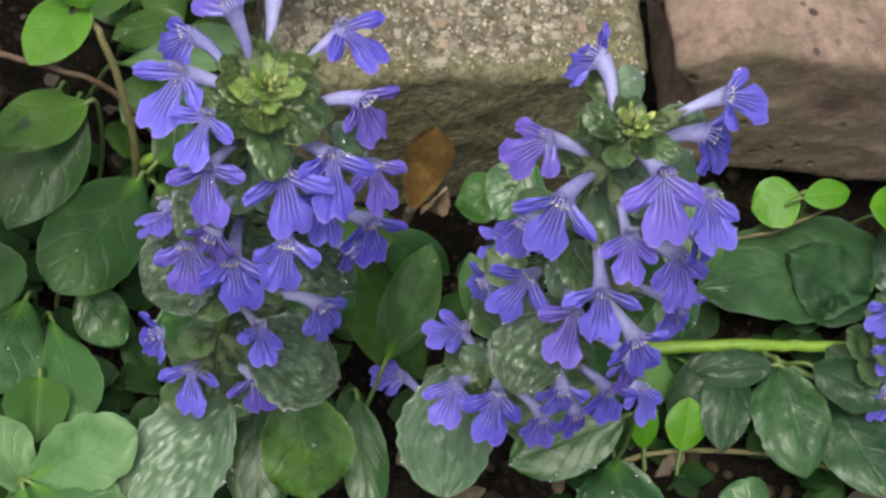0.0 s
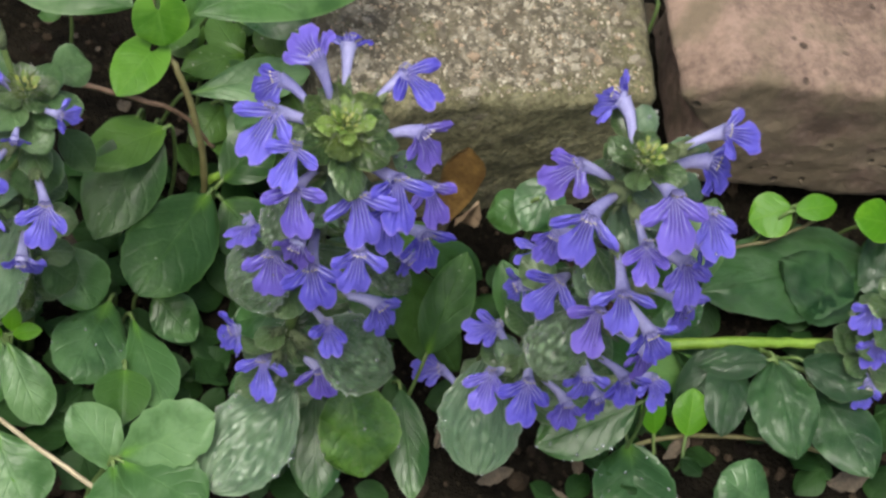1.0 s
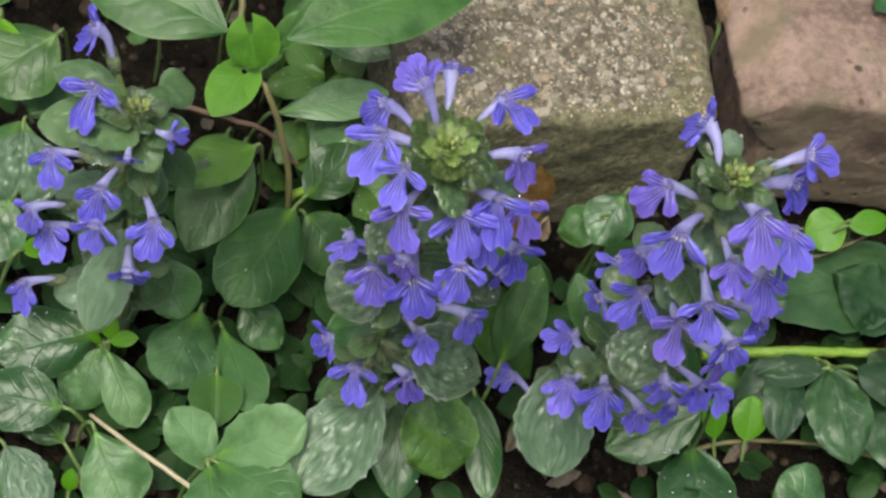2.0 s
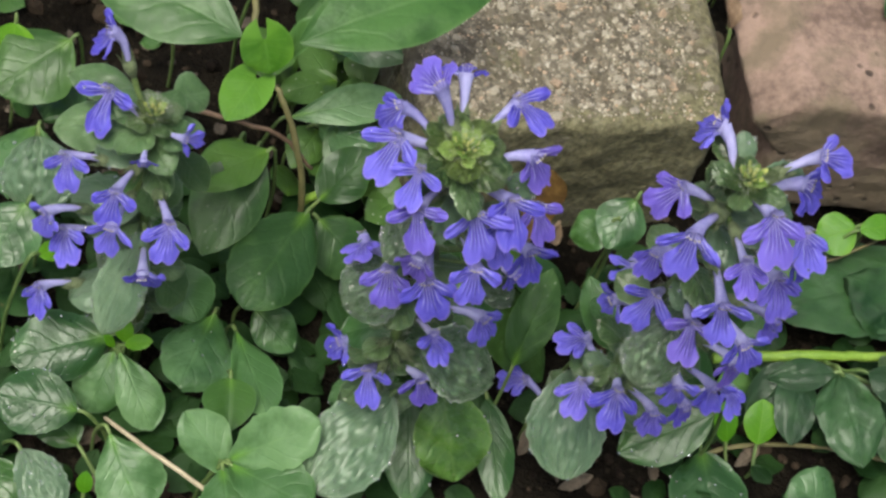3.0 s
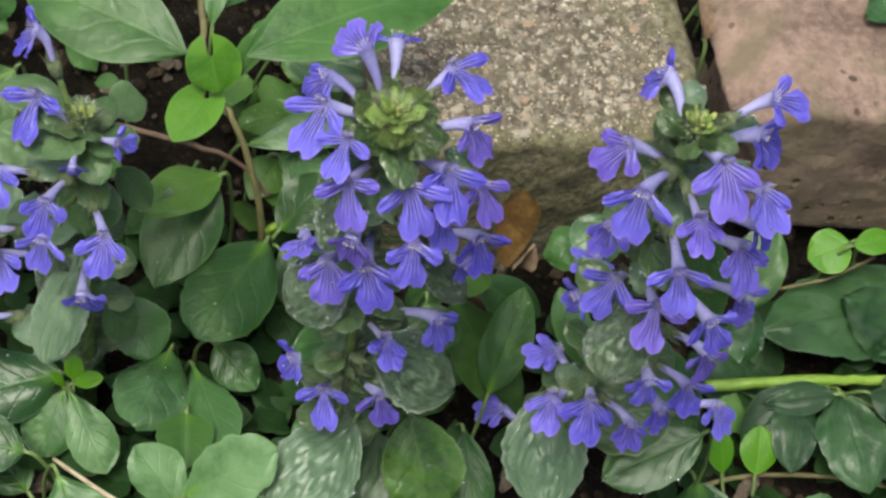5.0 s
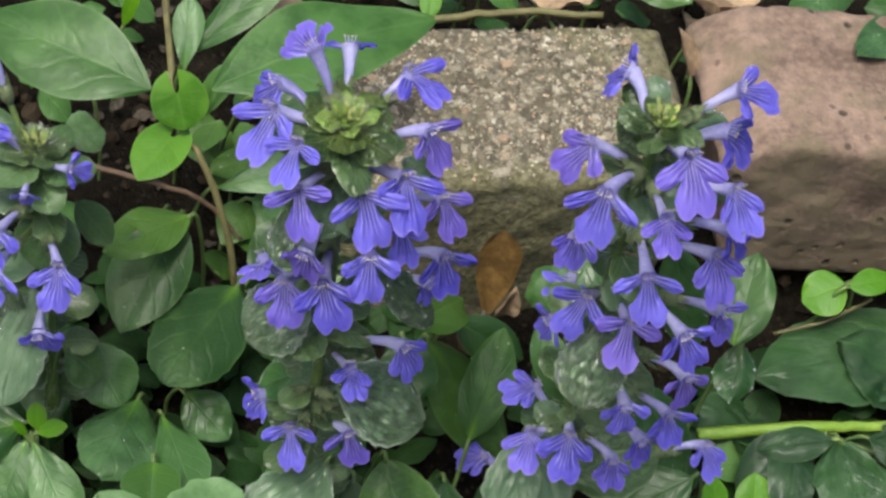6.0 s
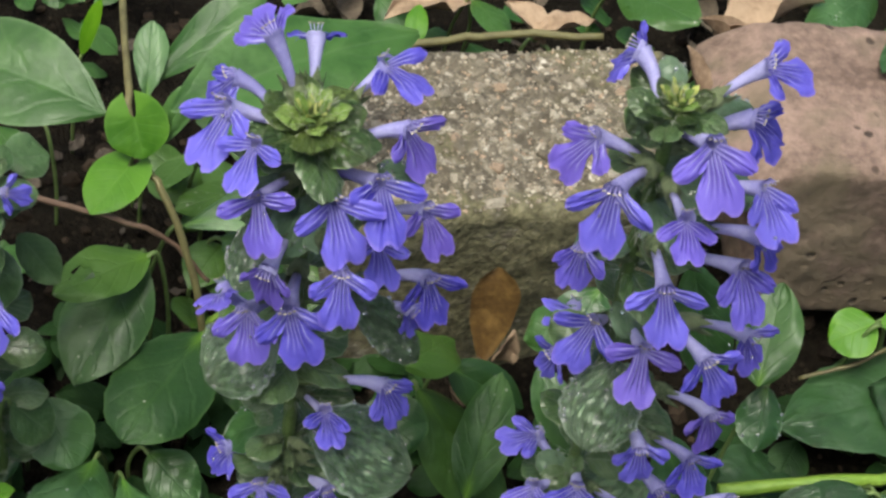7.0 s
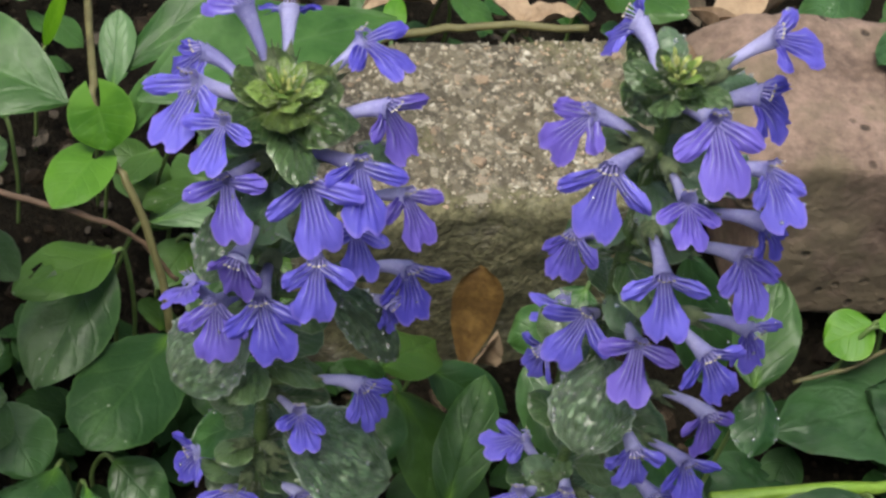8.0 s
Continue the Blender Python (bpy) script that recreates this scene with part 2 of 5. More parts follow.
def soil_material():
    n = Nodes("damp_soil")
    place = n.coords("Object")
    shade = n.math("ADD", n.math("MULTIPLY", n.noise(place, 45, 5), 0.6), n.math("MULTIPLY", n.noise(place, 420, 4, 0.7), 0.4))
    color = n.mix(n.ramp(shade, 0.35, 0.68), (0.004, 0.003, 0.002), (0.024, 0.019, 0.013))
    bits = n.voronoi(place, 260)
    color = n.mix(n.ramp(bits.outputs["Distance"], 0.12, 0.3, 0.5, 0.0), color, (0.050, 0.038, 0.026))
    n.bump(n.math("ADD", n.noise(place, 240, 6, 0.7), n.noise(place, 900, 3)), 1.0, 0.003)
    n.bsdf.inputs["Specular IOR Level"].default_value = 0.08
    return n.finish(color, 0.9)


def crumb_material():
    n = Nodes("soil_crumb")
    place = n.coords("Object")
    shade = n.math("ADD", n.math("MULTIPLY", n.island(), 0.6), n.math("MULTIPLY", n.noise(place, 500, 4), 0.4))
    n.bump(n.noise(place, 900, 4), 0.8, 0.001)
    n.bsdf.inputs["Specular IOR Level"].default_value = 0.1
    return n.finish(n.mix(n.ramp(shade, 0.2, 0.9), (0.006, 0.004, 0.003), (0.056, 0.040, 0.027)), 0.85)


def concrete_material():
    n = Nodes("mossy_concrete")
    place = n.coords("Object")
    parts = n.tree.nodes.new("ShaderNodeSeparateXYZ")
    n.link(place, parts.inputs[0])
    grain = n.noise(place, 420, 5, 0.7)
    warp = n.tree.nodes.new("ShaderNodeVectorMath")
    warp.operation = "MULTIPLY_ADD"
    bent = n.add("ShaderNodeTexNoise", Scale=260.0, Detail=3.0)
    n.link(place, bent.inputs["Vector"])
    n.link(bent.outputs["Color"], warp.inputs[0])
    warp.inputs[1].default_value = (0.004, 0.004, 0.004)
    n.link(place, warp.inputs[2])
    # broken aggregate of two sizes in a brown-grey paste
    coarse, small = n.voronoi(warp.outputs[0], 340), n.voronoi(warp.outputs[0], 820)
    tone = n.math("ADD", n.math("MULTIPLY", coarse.outputs["Color"], 0.6), n.math("MULTIPLY", small.outputs["Color"], 0.4))
    color = n.mix(n.ramp(tone, 0.22, 0.78), (0.060, 0.048, 0.032), (0.310, 0.265, 0.200))
    color = n.mix(n.ramp(tone, 0.66, 0.82), color, (0.52, 0.47, 0.39))
    seam = n.ramp(n.math("MINIMUM", coarse.outputs["Distance"], n.math("ADD", small.outputs["Distance"], 0.18)), 0.36, 0.62)
    color = n.mix(n.math("MULTIPLY", seam, 0.7), color, (0.050, 0.040, 0.026))
    color = n.mix(n.ramp(n.noise(place, 70, 4), 0.40, 0.66, 0.0, 0.65), color, (0.105, 0.085, 0.056))
    color = n.mix(n.ramp(grain, 0.52, 0.72, 0.0, 0.5), color, (0.055, 0.045, 0.030))
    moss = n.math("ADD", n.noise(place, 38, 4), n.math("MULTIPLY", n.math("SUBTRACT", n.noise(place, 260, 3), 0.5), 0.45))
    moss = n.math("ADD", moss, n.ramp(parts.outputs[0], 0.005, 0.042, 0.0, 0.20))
    # moss, pushed onto the front face so its colour also darkens that shaded side
    moss_front_shade = n.math("ADD", moss, n.ramp(parts.outputs[1], -0.030, -0.018, 0.26, 0.0))
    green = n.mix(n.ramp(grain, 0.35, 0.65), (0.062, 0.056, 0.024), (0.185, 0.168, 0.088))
    color = n.mix(n.ramp(moss_front_shade, 0.50, 0.74, 0.0, 0.85), color, green)
    n.bump(n.math("ADD", n.math("MULTIPLY", grain, 0.8), n.math("MULTIPLY", n.math("ADD", coarse.outputs["Distance"], small.outputs["Distance"]), -0.7)), 0.5, 0.0012)
    return n.finish(color, 0.85)


def brick_material():
    n = Nodes("weathered_brick")
    place = n.coords("Object")
    shade = n.math("ADD", n.math("MULTIPLY", n.noise(place, 28, 5, 0.6), 0.65), n.math("MULTIPLY", n.noise(place, 320, 4, 0.7), 0.35))
    color = n.mix(n.ramp(shade, 0.36, 0.64), (0.105, 0.068, 0.051), (0.30, 0.205, 0.162))
    parts = n.tree.nodes.new("ShaderNodeSeparateXYZ")
    n.link(place, parts.inputs[0])
    # olive brown patches, more of them on the front face
    olive_brown = n.math("ADD", n.noise(place, 60, 4), n.ramp(parts.outputs[1], -0.031, -0.024, 0.16, 0.0))
    color = n.mix(n.ramp(olive_brown, 0.46, 0.70, 0.0, 0.75), color, (0.120, 0.096, 0.058))
    pits = n.voronoi(place, 150)
    hole = n.math("MULTIPLY", n.ramp(pits.outputs["Distance"], 0.10, 0.24, 1.0, 0.0), n.ramp(n.noise(place, 50, 2), 0.48, 0.58))
    color = n.mix(n.math("MULTIPLY", hole, 0.85), color, (0.035, 0.022, 0.014))
    n.bump(n.math("SUBTRACT", n.noise(place, 260, 6, 0.65), n.math("MULTIPLY", hole, 1.5)), 0.7, 0.0022)
    return n.finish(color, 0.85)


def pebble_material():
    n = Nodes("aggregate")
    place = n.coords("Object")
    pick = n.math("FRACT", n.math("ADD", n.island(), n.math("MULTIPLY", n.chance(), 7.3)))
    color = n.mix(n.ramp(pick, 0.2, 0.75), (0.20, 0.165, 0.120), (0.50, 0.44, 0.35))
    color = n.mix(n.ramp(pick, 0.8, 0.9), color, (0.42, 0.30, 0.21))
    color = n.mix(n.ramp(n.noise(place, 330, 4), 0.40, 0.70, 0.0, 0.8), color, (0.085, 0.072, 0.042))
    n.bump(n.noise(place, 900, 4), 0.6, 0.0008)
    return n.finish(color, 0.75)


soil, crumb, concrete, brick_clay, pebble_stone = soil_material(), crumb_material(), concrete_material(), brick_material(), pebble_material()


# ---- building ----
def build_mesh(name, verts, faces, uvs=None, smooth=True):
    mesh = bpy.data.meshes.new(name)
    mesh.from_pydata([tuple(v) for v in verts], [], faces)
    if uvs is not None:
        layer = mesh.uv_layers.new(name="UVMap").data
        for loop in mesh.loops:
            layer[loop.index].uv = uvs[loop.vertex_index]
    if smooth:
        mesh.polygons.foreach_set("use_smooth", [True] * len(mesh.polygons))
    mesh.update()
    return mesh


def part(name, mesh, material, parent, label="", at=None):
    """Links a mesh as one part under a thing or a part; at: its pose in the world, or in the parent where that is a part."""
    if not mesh.materials:
        mesh.materials.append(material)
    ob = new(name, mesh)
    ob.parent = parent
    if at is not None:
        ob.matrix_basis = Matrix.Translation(-parent.location) @ at if parent.type == "EMPTY" else at
    return tagged(ob, label)


def thing(name, x, y, z, label, category, group=""):
    ob = new(name)
    ob.location = (x, y, z)
    ob.empty_display_size = 0.02
    return tagged(ob, label, category, group)


def tube(points, radii, sides=8, closed=True):
    """Vertices and faces of a round stem along a line of points."""
    points = [Vector(p) for p in points]
    verts, faces = [], []
    for i, p in enumerate(points):
        ahead = (points[min(i + 1, len(points) - 1)] - points[max(i - 1, 0)]).normalized()
        side = ahead.cross(Vector((0.31, 0.17, 0.94)))
        side = side.normalized() if side.length > 1e-4 else Vector((1, 0, 0))
        other = ahead.cross(side)
        for k in range(sides):
            a = 2 * math.pi * k / sides
            verts.append(p + radii[i] * (math.cos(a) * side + math.sin(a) * other))
    for i in range(len(points) - 1):
        for k in range(sides):
            a, b = i * sides + k, i * sides + (k + 1) % sides
            faces.append((a, b, b + sides, a + sides))
    if closed:
        faces += [tuple(range(sides))[::-1], tuple(range((len(points) - 1) * sides, len(points) * sides))]
    return verts, faces


def bend(points, steps=6, wobble=0.0):
    """A smooth line through a few points, with an uneven run."""
    points = [Vector(p) for p in points]
    line = []
    for i in range(len(points) - 1):
        p0, p1, p2, p3 = points[max(i - 1, 0)], points[i], points[i + 1], points[min(i + 2, len(points) - 1)]
        for k in range(steps):
            t = k / steps
            q = 0.5 * (2 * p1 + (p2 - p0) * t + (2 * p0 - 5 * p1 + 4 * p2 - p3) * t * t + (3 * p1 - p0 - 3 * p2 + p3) * t**3)
            line.append(q + wobble * Vector((random.uniform(-1, 1), random.uniform(-1, 1), random.uniform(-1, 1))))
    return line + [points[-1]]


def stem(parent, name, points, thick, thin, material, label="", wobble=0.0003, steps=6):
    line = bend(points, steps, wobble)
    radii = [thick + (thin - thick) * i / (len(line) - 1) + random.uniform(-0.06, 0.06) * thick for i in range(len(line))]
    verts, faces = tube(line, radii)
    return part(name, build_mesh(name, [v - parent.location for v in verts], faces), material, parent, label)


# outline shift and roundness, fold, cup, wave, teeth (size, count), quilting, material
BROAD = dict(shift=1.15, round=0.52, fold=0.10, cup=0.12, wave=0.11, teeth=(0.025, 7), quilt=0.034, mat=broad_green)
OVATE = dict(shift=0.95, round=0.68, fold=0.14, cup=0.12, wave=0.12, teeth=(0.025, 8), quilt=0.034, mat=broad_green)
SPOON = dict(shift=1.5, round=0.60, fold=0.12, cup=0.08, wave=0.12, teeth=(0.02, 6), quilt=0.024, mat=fresh_green)
WAVY = dict(shift=1.35, round=0.55, fold=0.08, cup=0.04, wave=0.13, teeth=(0.06, 5), quilt=0.028, mat=fresh_green)
CUPPED = dict(shift=1.0, round=0.62, fold=0.42, cup=-0.05, wave=0.03, teeth=(0.02, 6), quilt=0.012, mat=broad_green)
LANCE = dict(shift=0.95, round=0.85, fold=0.16, cup=0.06, wave=0.09, teeth=(0.0, 3), quilt=0.016, mat=weed_green)
HEART = dict(shift=0.70, round=0.62, fold=0.18, cup=0.08, wave=0.06, teeth=(0.0, 3), quilt=0.010, heart=0.34, mat=heart_green)
FOLDED = dict(HEART, fold=0.42, heart=0.62)
LIME = dict(shift=1.0, round=0.60, fold=0.14, cup=0.08, wave=0.03, teeth=(0.0, 3), quilt=0.006, mat=lime_green)
GLOSSY = dict(shift=1.05, round=0.60, fold=0.16, cup=0.14, wave=0.09, teeth=(0.02, 6), quilt=0.036, mat=dark_gloss)
WRINKLED = dict(shift=1.15, round=0.54, fold=0.12, cup=0.16, wave=0.05, teeth=(0.03, 7), quilt=0.042, fine=True, mat=bronze_wrinkled)
CREASED = dict(WRINKLED, quilt=0.06, mat=creased_glint)
VEINED = dict(shift=0.9, round=0.66, fold=0.14, cup=0.10, wave=0.16, teeth=(0.04, 6), quilt=0.11, mat=veined_dark)
FRESH = dict(BROAD, mat=fresh_green)
GREYISH = dict(GLOSSY, mat=grey_green)
DULL = dict(BROAD, mat=dull_green)
DULLOVAL = dict(OVATE, mat=dull_green)
HOLED = dict(DULLOVAL, hole=(0.68, 0.25, 0.15))
SHADE = dict(OVATE, mat=veined_dark)
SHINY = dict(BROAD, quilt=0.03, mat=shiny_fresh)
BRACT = dict(shift=1.1, round=0.58, fold=0.20, cup=0.20, wave=0.07, teeth=(0.05, 4), quilt=0.085, crumple=True, mat=bract_green)
FURROWED = dict(BRACT, round=0.50, cup=0.30, quilt=0.10, teeth=(0.06, 5), mat=bronze_wrinkled)
DUSK = dict(BRACT, mat=bract_dark)
TINY = dict(BRACT, fold=0.4, cup=0.2, mat=bud_yellow)
INNER = dict(BRACT, shift=1.05, round=0.60, fold=0.30, quilt=0.14, wave=0.14, teeth=(0.06, 3), mat=bract_pale)
DRY = dict(shift=1.0, round=0.75, fold=0.30, cup=-0.35, wave=0.26, teeth=(0.08, 4), quilt=0.09, crumple=True, mat=dry_leaf)
CHIP = dict(DRY, cup=0.05, fold=0.1, mat=wood_chip)
OCHRE = dict(DRY, shift=1.7, round=0.40, fold=0.08, cup=-0.06, wave=0.12, teeth=(0.02, 3), quilt=0.03, crumple=False, mat=ochre_leaf)


def blade(kind, length, width, curl, rows=16, columns=10):
    """A leaf blade along +y, its face up: two skins that meet at the rim."""
    seed = Vector((random.uniform(-50, 50), random.uniform(-50, 50), random.uniform(-50, 50)))
    if kind.get("fine"):
        rows, columns = 40, 30
    teeth, count = kind["teeth"]
    lobe = kind.get("heart", 0.0)
    verts, uvs, faces = [], [], []
    lop = random.uniform(-0.08, 0.08)
    for skin in (0, 1):
        for i in range(rows + 1):
            u = i / rows
            profile = math.sin(math.pi * min(max(u, 0.004), 0.996) ** kind["shift"]) ** kind["round"]
            for j in range(columns + 1):
                v = 2 * j / columns - 1
                edge = abs(v) ** 3
                half = 0.5 * width * profile * (1 + lop * v)
                half *= 1 + edge * (teeth * math.sin(2 * math.pi * count * u) + 0.08 * noise.noise(seed + Vector((u * 3, v, 0))))
                x, y = v * half, u * length
                y -= lobe * length * edge * max(0.0, 1 - 2.6 * u)
                z = kind["fold"] * abs(x) - kind["cup"] * width * v * v * profile - curl * length * u * u
                z += kind["wave"] * width * (0.4 + edge) * noise.noise(seed + Vector((u * 3.2, v * 1.6, 5)))
                ribs = math.cos(2 * math.pi * (6 * (u - 0.3 * abs(v)) if not kind.get("fine") else 5 * (0.9 * u - 0.95 * abs(v))))
                z += kind["quilt"] * width * (1 - v * v) * (0.5 * ribs * abs(v) ** 0.5 + noise.noise(seed + Vector((u * 9, v * 6, 9))))
                if kind.get("fine") or kind.get("crumple"):
                    fold_line = noise.noise(seed + Vector((v * 4.6 - u * 0.6, u * 1.3, 2))) + 0.5 * noise.noise(seed + Vector((v * 9 - u, u * 2.2, 6)))
                    z += 0.026 * width * (1 - v**4) * (1 - min(1.0, abs(fold_line) * 3.2))
                verts.append(Vector((x, y, z - skin * 0.0004 * (1 - v**4))))
                uvs.append((0.5 + 0.5 * v, u))
    step, skinned = columns + 1, (rows + 1) * (columns + 1)
    hole = kind.get("hole")
    if hole:
        rows_eaten = {(i, j) for i in range(rows) for j in range(columns) if math.hypot((i + 0.5) / rows - hole[0], 0.5 * ((2 * j + 1) / columns - 1 - hole[1])) < hole[2]}
    for i in range(rows):
        for j in range(columns):
            if hole and (i, j) in rows_eaten:
                continue
            a = i * step + j
            faces.append((a, a + 1, a + 1 + step, a + step))
            a += skinned
            faces.append((a, a + step, a + 1 + step, a + 1))
    return build_mesh("leaf", verts, faces, uvs)


water = Nodes("water")
water.bsdf.inputs["Transmission Weight"].default_value = 0.88
water.bsdf.inputs["Coat Weight"].default_value = 1.0
water.bsdf.inputs["IOR"].default_value = 1.33
water_clear = water.finish((0.95, 0.97, 0.95), 0.02)


def water_beads(ob, count, low, high):
    """Beads of water that sit on the upper skin of a leaf or petal."""
    verts, faces = [], []
    skin = [v for v in ob.data.vertices if v.normal.z > 0.2] or list(ob.data.vertices)
    wide = max(abs(v.co.x) for v in skin)
    rim = [v for v in skin if abs(v.co.x) > 0.72 * wide] or skin
    for k in range(count):
        v = random.choice(rim if k % 2 else skin)
        size = low + (high - low) * random.random() ** 2
        turn_to = v.normal.to_track_quat("Z", "Y").to_matrix()
        n = len(verts)
        rings = ((0.0, 1.0, 8), (0.45, 0.85, 8), (0.75, 0.5, 8))
        for rise, wide, sides in rings:
            for k in range(sides):
                a = 2 * math.pi * k / sides
                verts.append(v.co + turn_to @ (size * Vector((wide * math.cos(a), wide * math.sin(a), rise))))
        verts.append(v.co + turn_to @ Vector((0, 0, size * 0.88)))
        for i in range(2):
            faces += [(n + 8 * i + k, n + 8 * i + (k + 1) % 8, n + 8 * i + 8 + (k + 1) % 8, n + 8 * i + 8 + k) for k in range(8)]
        faces += [(n + 16 + k, n + 16 + (k + 1) % 8, n + 24) for k in range(8)]
        faces.append(tuple(n + k for k in range(8))[::-1])
    drops = part("water_bead", build_mesh("water_bead", verts, faces), water_clear, ob, "clear beads of water")
    return tagged(drops, kind="stuff")


LIGHTWARD = Vector((-0.12, -0.28, 0.95))


def leaf(plant, kind, base, tip, width, roll=0.0, curl=0.1, name="leaf", label="", rows=16, columns=10, face=LIGHTWARD):
    """A leaf from base to tip that turns its face to the light, rolled about its rib."""
    base, tip = Vector(base), Vector(tip)
    ahead = (tip - base).normalized()
    up = (face - ahead * face.dot(ahead)).normalized()
    length = (tip - base).length
    m = Matrix((ahead.cross(up), ahead, up)).transposed().to_4x4()
    m = Matrix.Translation(base) @ m @ Matrix.Rotation(math.radians(roll), 4, "Y") @ Matrix.Rotation(math.atan(curl), 4, "X")
    made = part(name, blade(kind, length * (1 + 0.3 * curl * curl), width, curl, rows, columns), kind["mat"], plant, label, m)
    if name == "leaf" and 0.012 < base.z < 0.075:
        foot = base - Vector((ahead.x, ahead.y, 0)) * random.uniform(0.004, 0.012)
        foot.z = 0.0
        line = bend([m.inverted() @ p for p in (base + 0.001 * ahead - 0.0007 * up, base - 0.003 * ahead - Vector((0, 0, 0.0014)), (base + foot) / 2 - Vector((ahead.x, ahead.y, 0)) * 0.004, foot)], 4)
        verts, faces = tube(line, [0.0006] * len(line), 6)
        part("petiole", build_mesh("petiole", verts, faces), stem_green, made)
    if kind in (WRINKLED, CREASED, FURROWED):
        water_beads(made, 16 if kind is FURROWED else 70, 0.00014, 0.0005)
    elif name == "leaf" and kind in (GLOSSY, BROAD, SHINY) and random.random() < 0.7:
        water_beads(made, 26, 0.00014, 0.0006)
    return made


# ---- flowers of the bugle ----
LIP = 0.0092


def lip_mesh(spread, curl, lift):
    """The lower lip: two oblong side lobes and a longer middle lobe that flares to a notched end, LIP metres from the throat."""
    verts, uvs, faces = [], [], []
    rows, columns = 10, 14
    # heading from straight down, reach, half width at the throat and at the end, notch, first stripe and stripes
    lobes = ((0, 1.0, 0.12, 0.375, 0.34, 0.0, 5), (-56 * spread, 0.72, 0.085, 0.165, 0.0, 0.4, 3), (56 * spread, 0.72, 0.085, 0.165, 0.0, 0.65, 3))
    for heading, reach, narrow, broad, notch, first, stripes in lobes:
        seed = Vector((random.uniform(-50, 50), random.uniform(-50, 50), 3))
        phi = math.radians(heading + random.uniform(-7, 7))
        if stripes == 3:
            reach *= random.uniform(0.90, 1.10)
        twist = random.uniform(-0.3, 0.3)
        start = len(verts)
        for i in range(rows + 1):
            s = i / rows
            half = narrow + (broad - narrow) * (s**1.9 if stripes == 5 else s**0.9)
            for j in range(columns + 1):
                v = 2 * j / columns - 1
                if stripes == 5:
                    end = 1 - notch * math.exp(-((v / 0.2) ** 2)) if abs(v) < 0.45 else math.sqrt(max(0.0, 1 - ((abs(v) - 0.45) / 0.55) ** 2))
                else:
                    end = math.sqrt(1 - v * v)
                r = 0.06 + (reach * (0.66 + 0.34 * end) - 0.06) * s
                w = half * v * (1 + 0.12 * noise.noise(seed + Vector((s * 3, v * 2, 1))))
                side = r * math.sin(phi) + w * math.cos(phi)
                down = -r * math.cos(phi) + w * math.sin(phi) + lift * abs(math.sin(phi)) * r
                out = 0.55 * r - curl * r**2.2 - 0.20 * v * v * half + twist * w * s
                out += 0.06 * noise.noise(seed + Vector((s * 2.5, v * 1.5, 4))) + 0.10 * s * s * noise.noise(seed + Vector((s * 2, v * 4.5, 8))) + 0.018 * math.cos(v * stripes * math.pi) * (1 - s)
                if stripes == 3:
                    out += 0.05 * s - 0.10 * s**3
                verts.append(Vector((side, out, down)))
                uvs.append((first + stripes / 13 * (0.5 + 0.5 * v), s))
        for i in range(rows):
            for j in range(columns):
                c = start + i * (columns + 1) + j
                faces.append((c, c + 1, c + columns + 2, c + columns + 1))
    tip = verts[rows * (columns + 1) + columns // 2]
    turn_down = Vector((0, tip.y, tip.z)).rotation_difference(MIDDLE).to_matrix()
    scale = LIP / (tip.length * 1.03)
    return build_mesh("petal", [scale * (turn_down @ v) for v in verts], faces, uvs)


# where the middle lobe heads: y is the way out of the tube, z up
MIDDLE = Vector((0, 0.36, -0.93)).normalized()


def tube_mesh(foot):
    """The corolla tube from the calyx at foot to the flared throat at the origin, with a short upper lip."""
    foot = Vector(foot)
    line = bend([foot, foot * 0.6 + Vector((0, -0.0004, 0.0003)), foot * 0.22 + Vector((0, -0.0006, 0.0)), Vector((0, 0.0006, -0.0002))], 4)
    count = len(line) - 1
    radii = [0.0007 + 0.0003 * (i / count) + 0.0008 * (i / count) ** 3 for i in range(count + 1)]
    verts, faces = tube(line, radii, 10, False)
    crest = len(verts)
    for k in range(7):
        a = math.radians(-75 + 150 * k / 6)
        for step in (0, 1):
            verts.append(Vector((0.0017 * math.sin(a), 0.0005 + 0.0010 * step, -0.0002 + (0.0016 + 0.0008 * step * (1 if k % 3 else 0.4)) * math.cos(a))))
    for k in range(6):
        a = crest + 2 * k
        faces.append((a, a + 1, a + 3, a + 2))
    return build_mesh("corolla_tube", verts, faces)


def stamen_mesh():
    verts, faces = [], []
    for side in (-1, -0.35, 0.35, 1):
        line = bend([(0.0005 * side, -0.001, 0.0004), (0.0008 * side, 0.0016, 0.0014), (0.0011 * side, 0.0030, 0.0010 + 0.0004 * abs(side))], 3)
        v, f = tube(line, [0.00009] * len(line), 5)
        faces += [tuple(a + len(verts) for a in face) for face in f]
        verts += v
    return build_mesh("stamen", verts, faces)


def anther_mesh():
    bm = bmesh.new()
    for side in (-1, -0.35, 0.35, 1):
        spot = Vector((0.0011 * side, 0.0030, 0.0011 + 0.0004 * abs(side)))
        bmesh.ops.create_icosphere(bm, subdivisions=1, radius=0.00024, matrix=Matrix.Translation(spot) @ Matrix.Diagonal((1.4, 0.8, 0.8, 1)))
    mesh = bpy.data.meshes.new("anther")
    bm.to_mesh(mesh)
    bm.free()
    return mesh


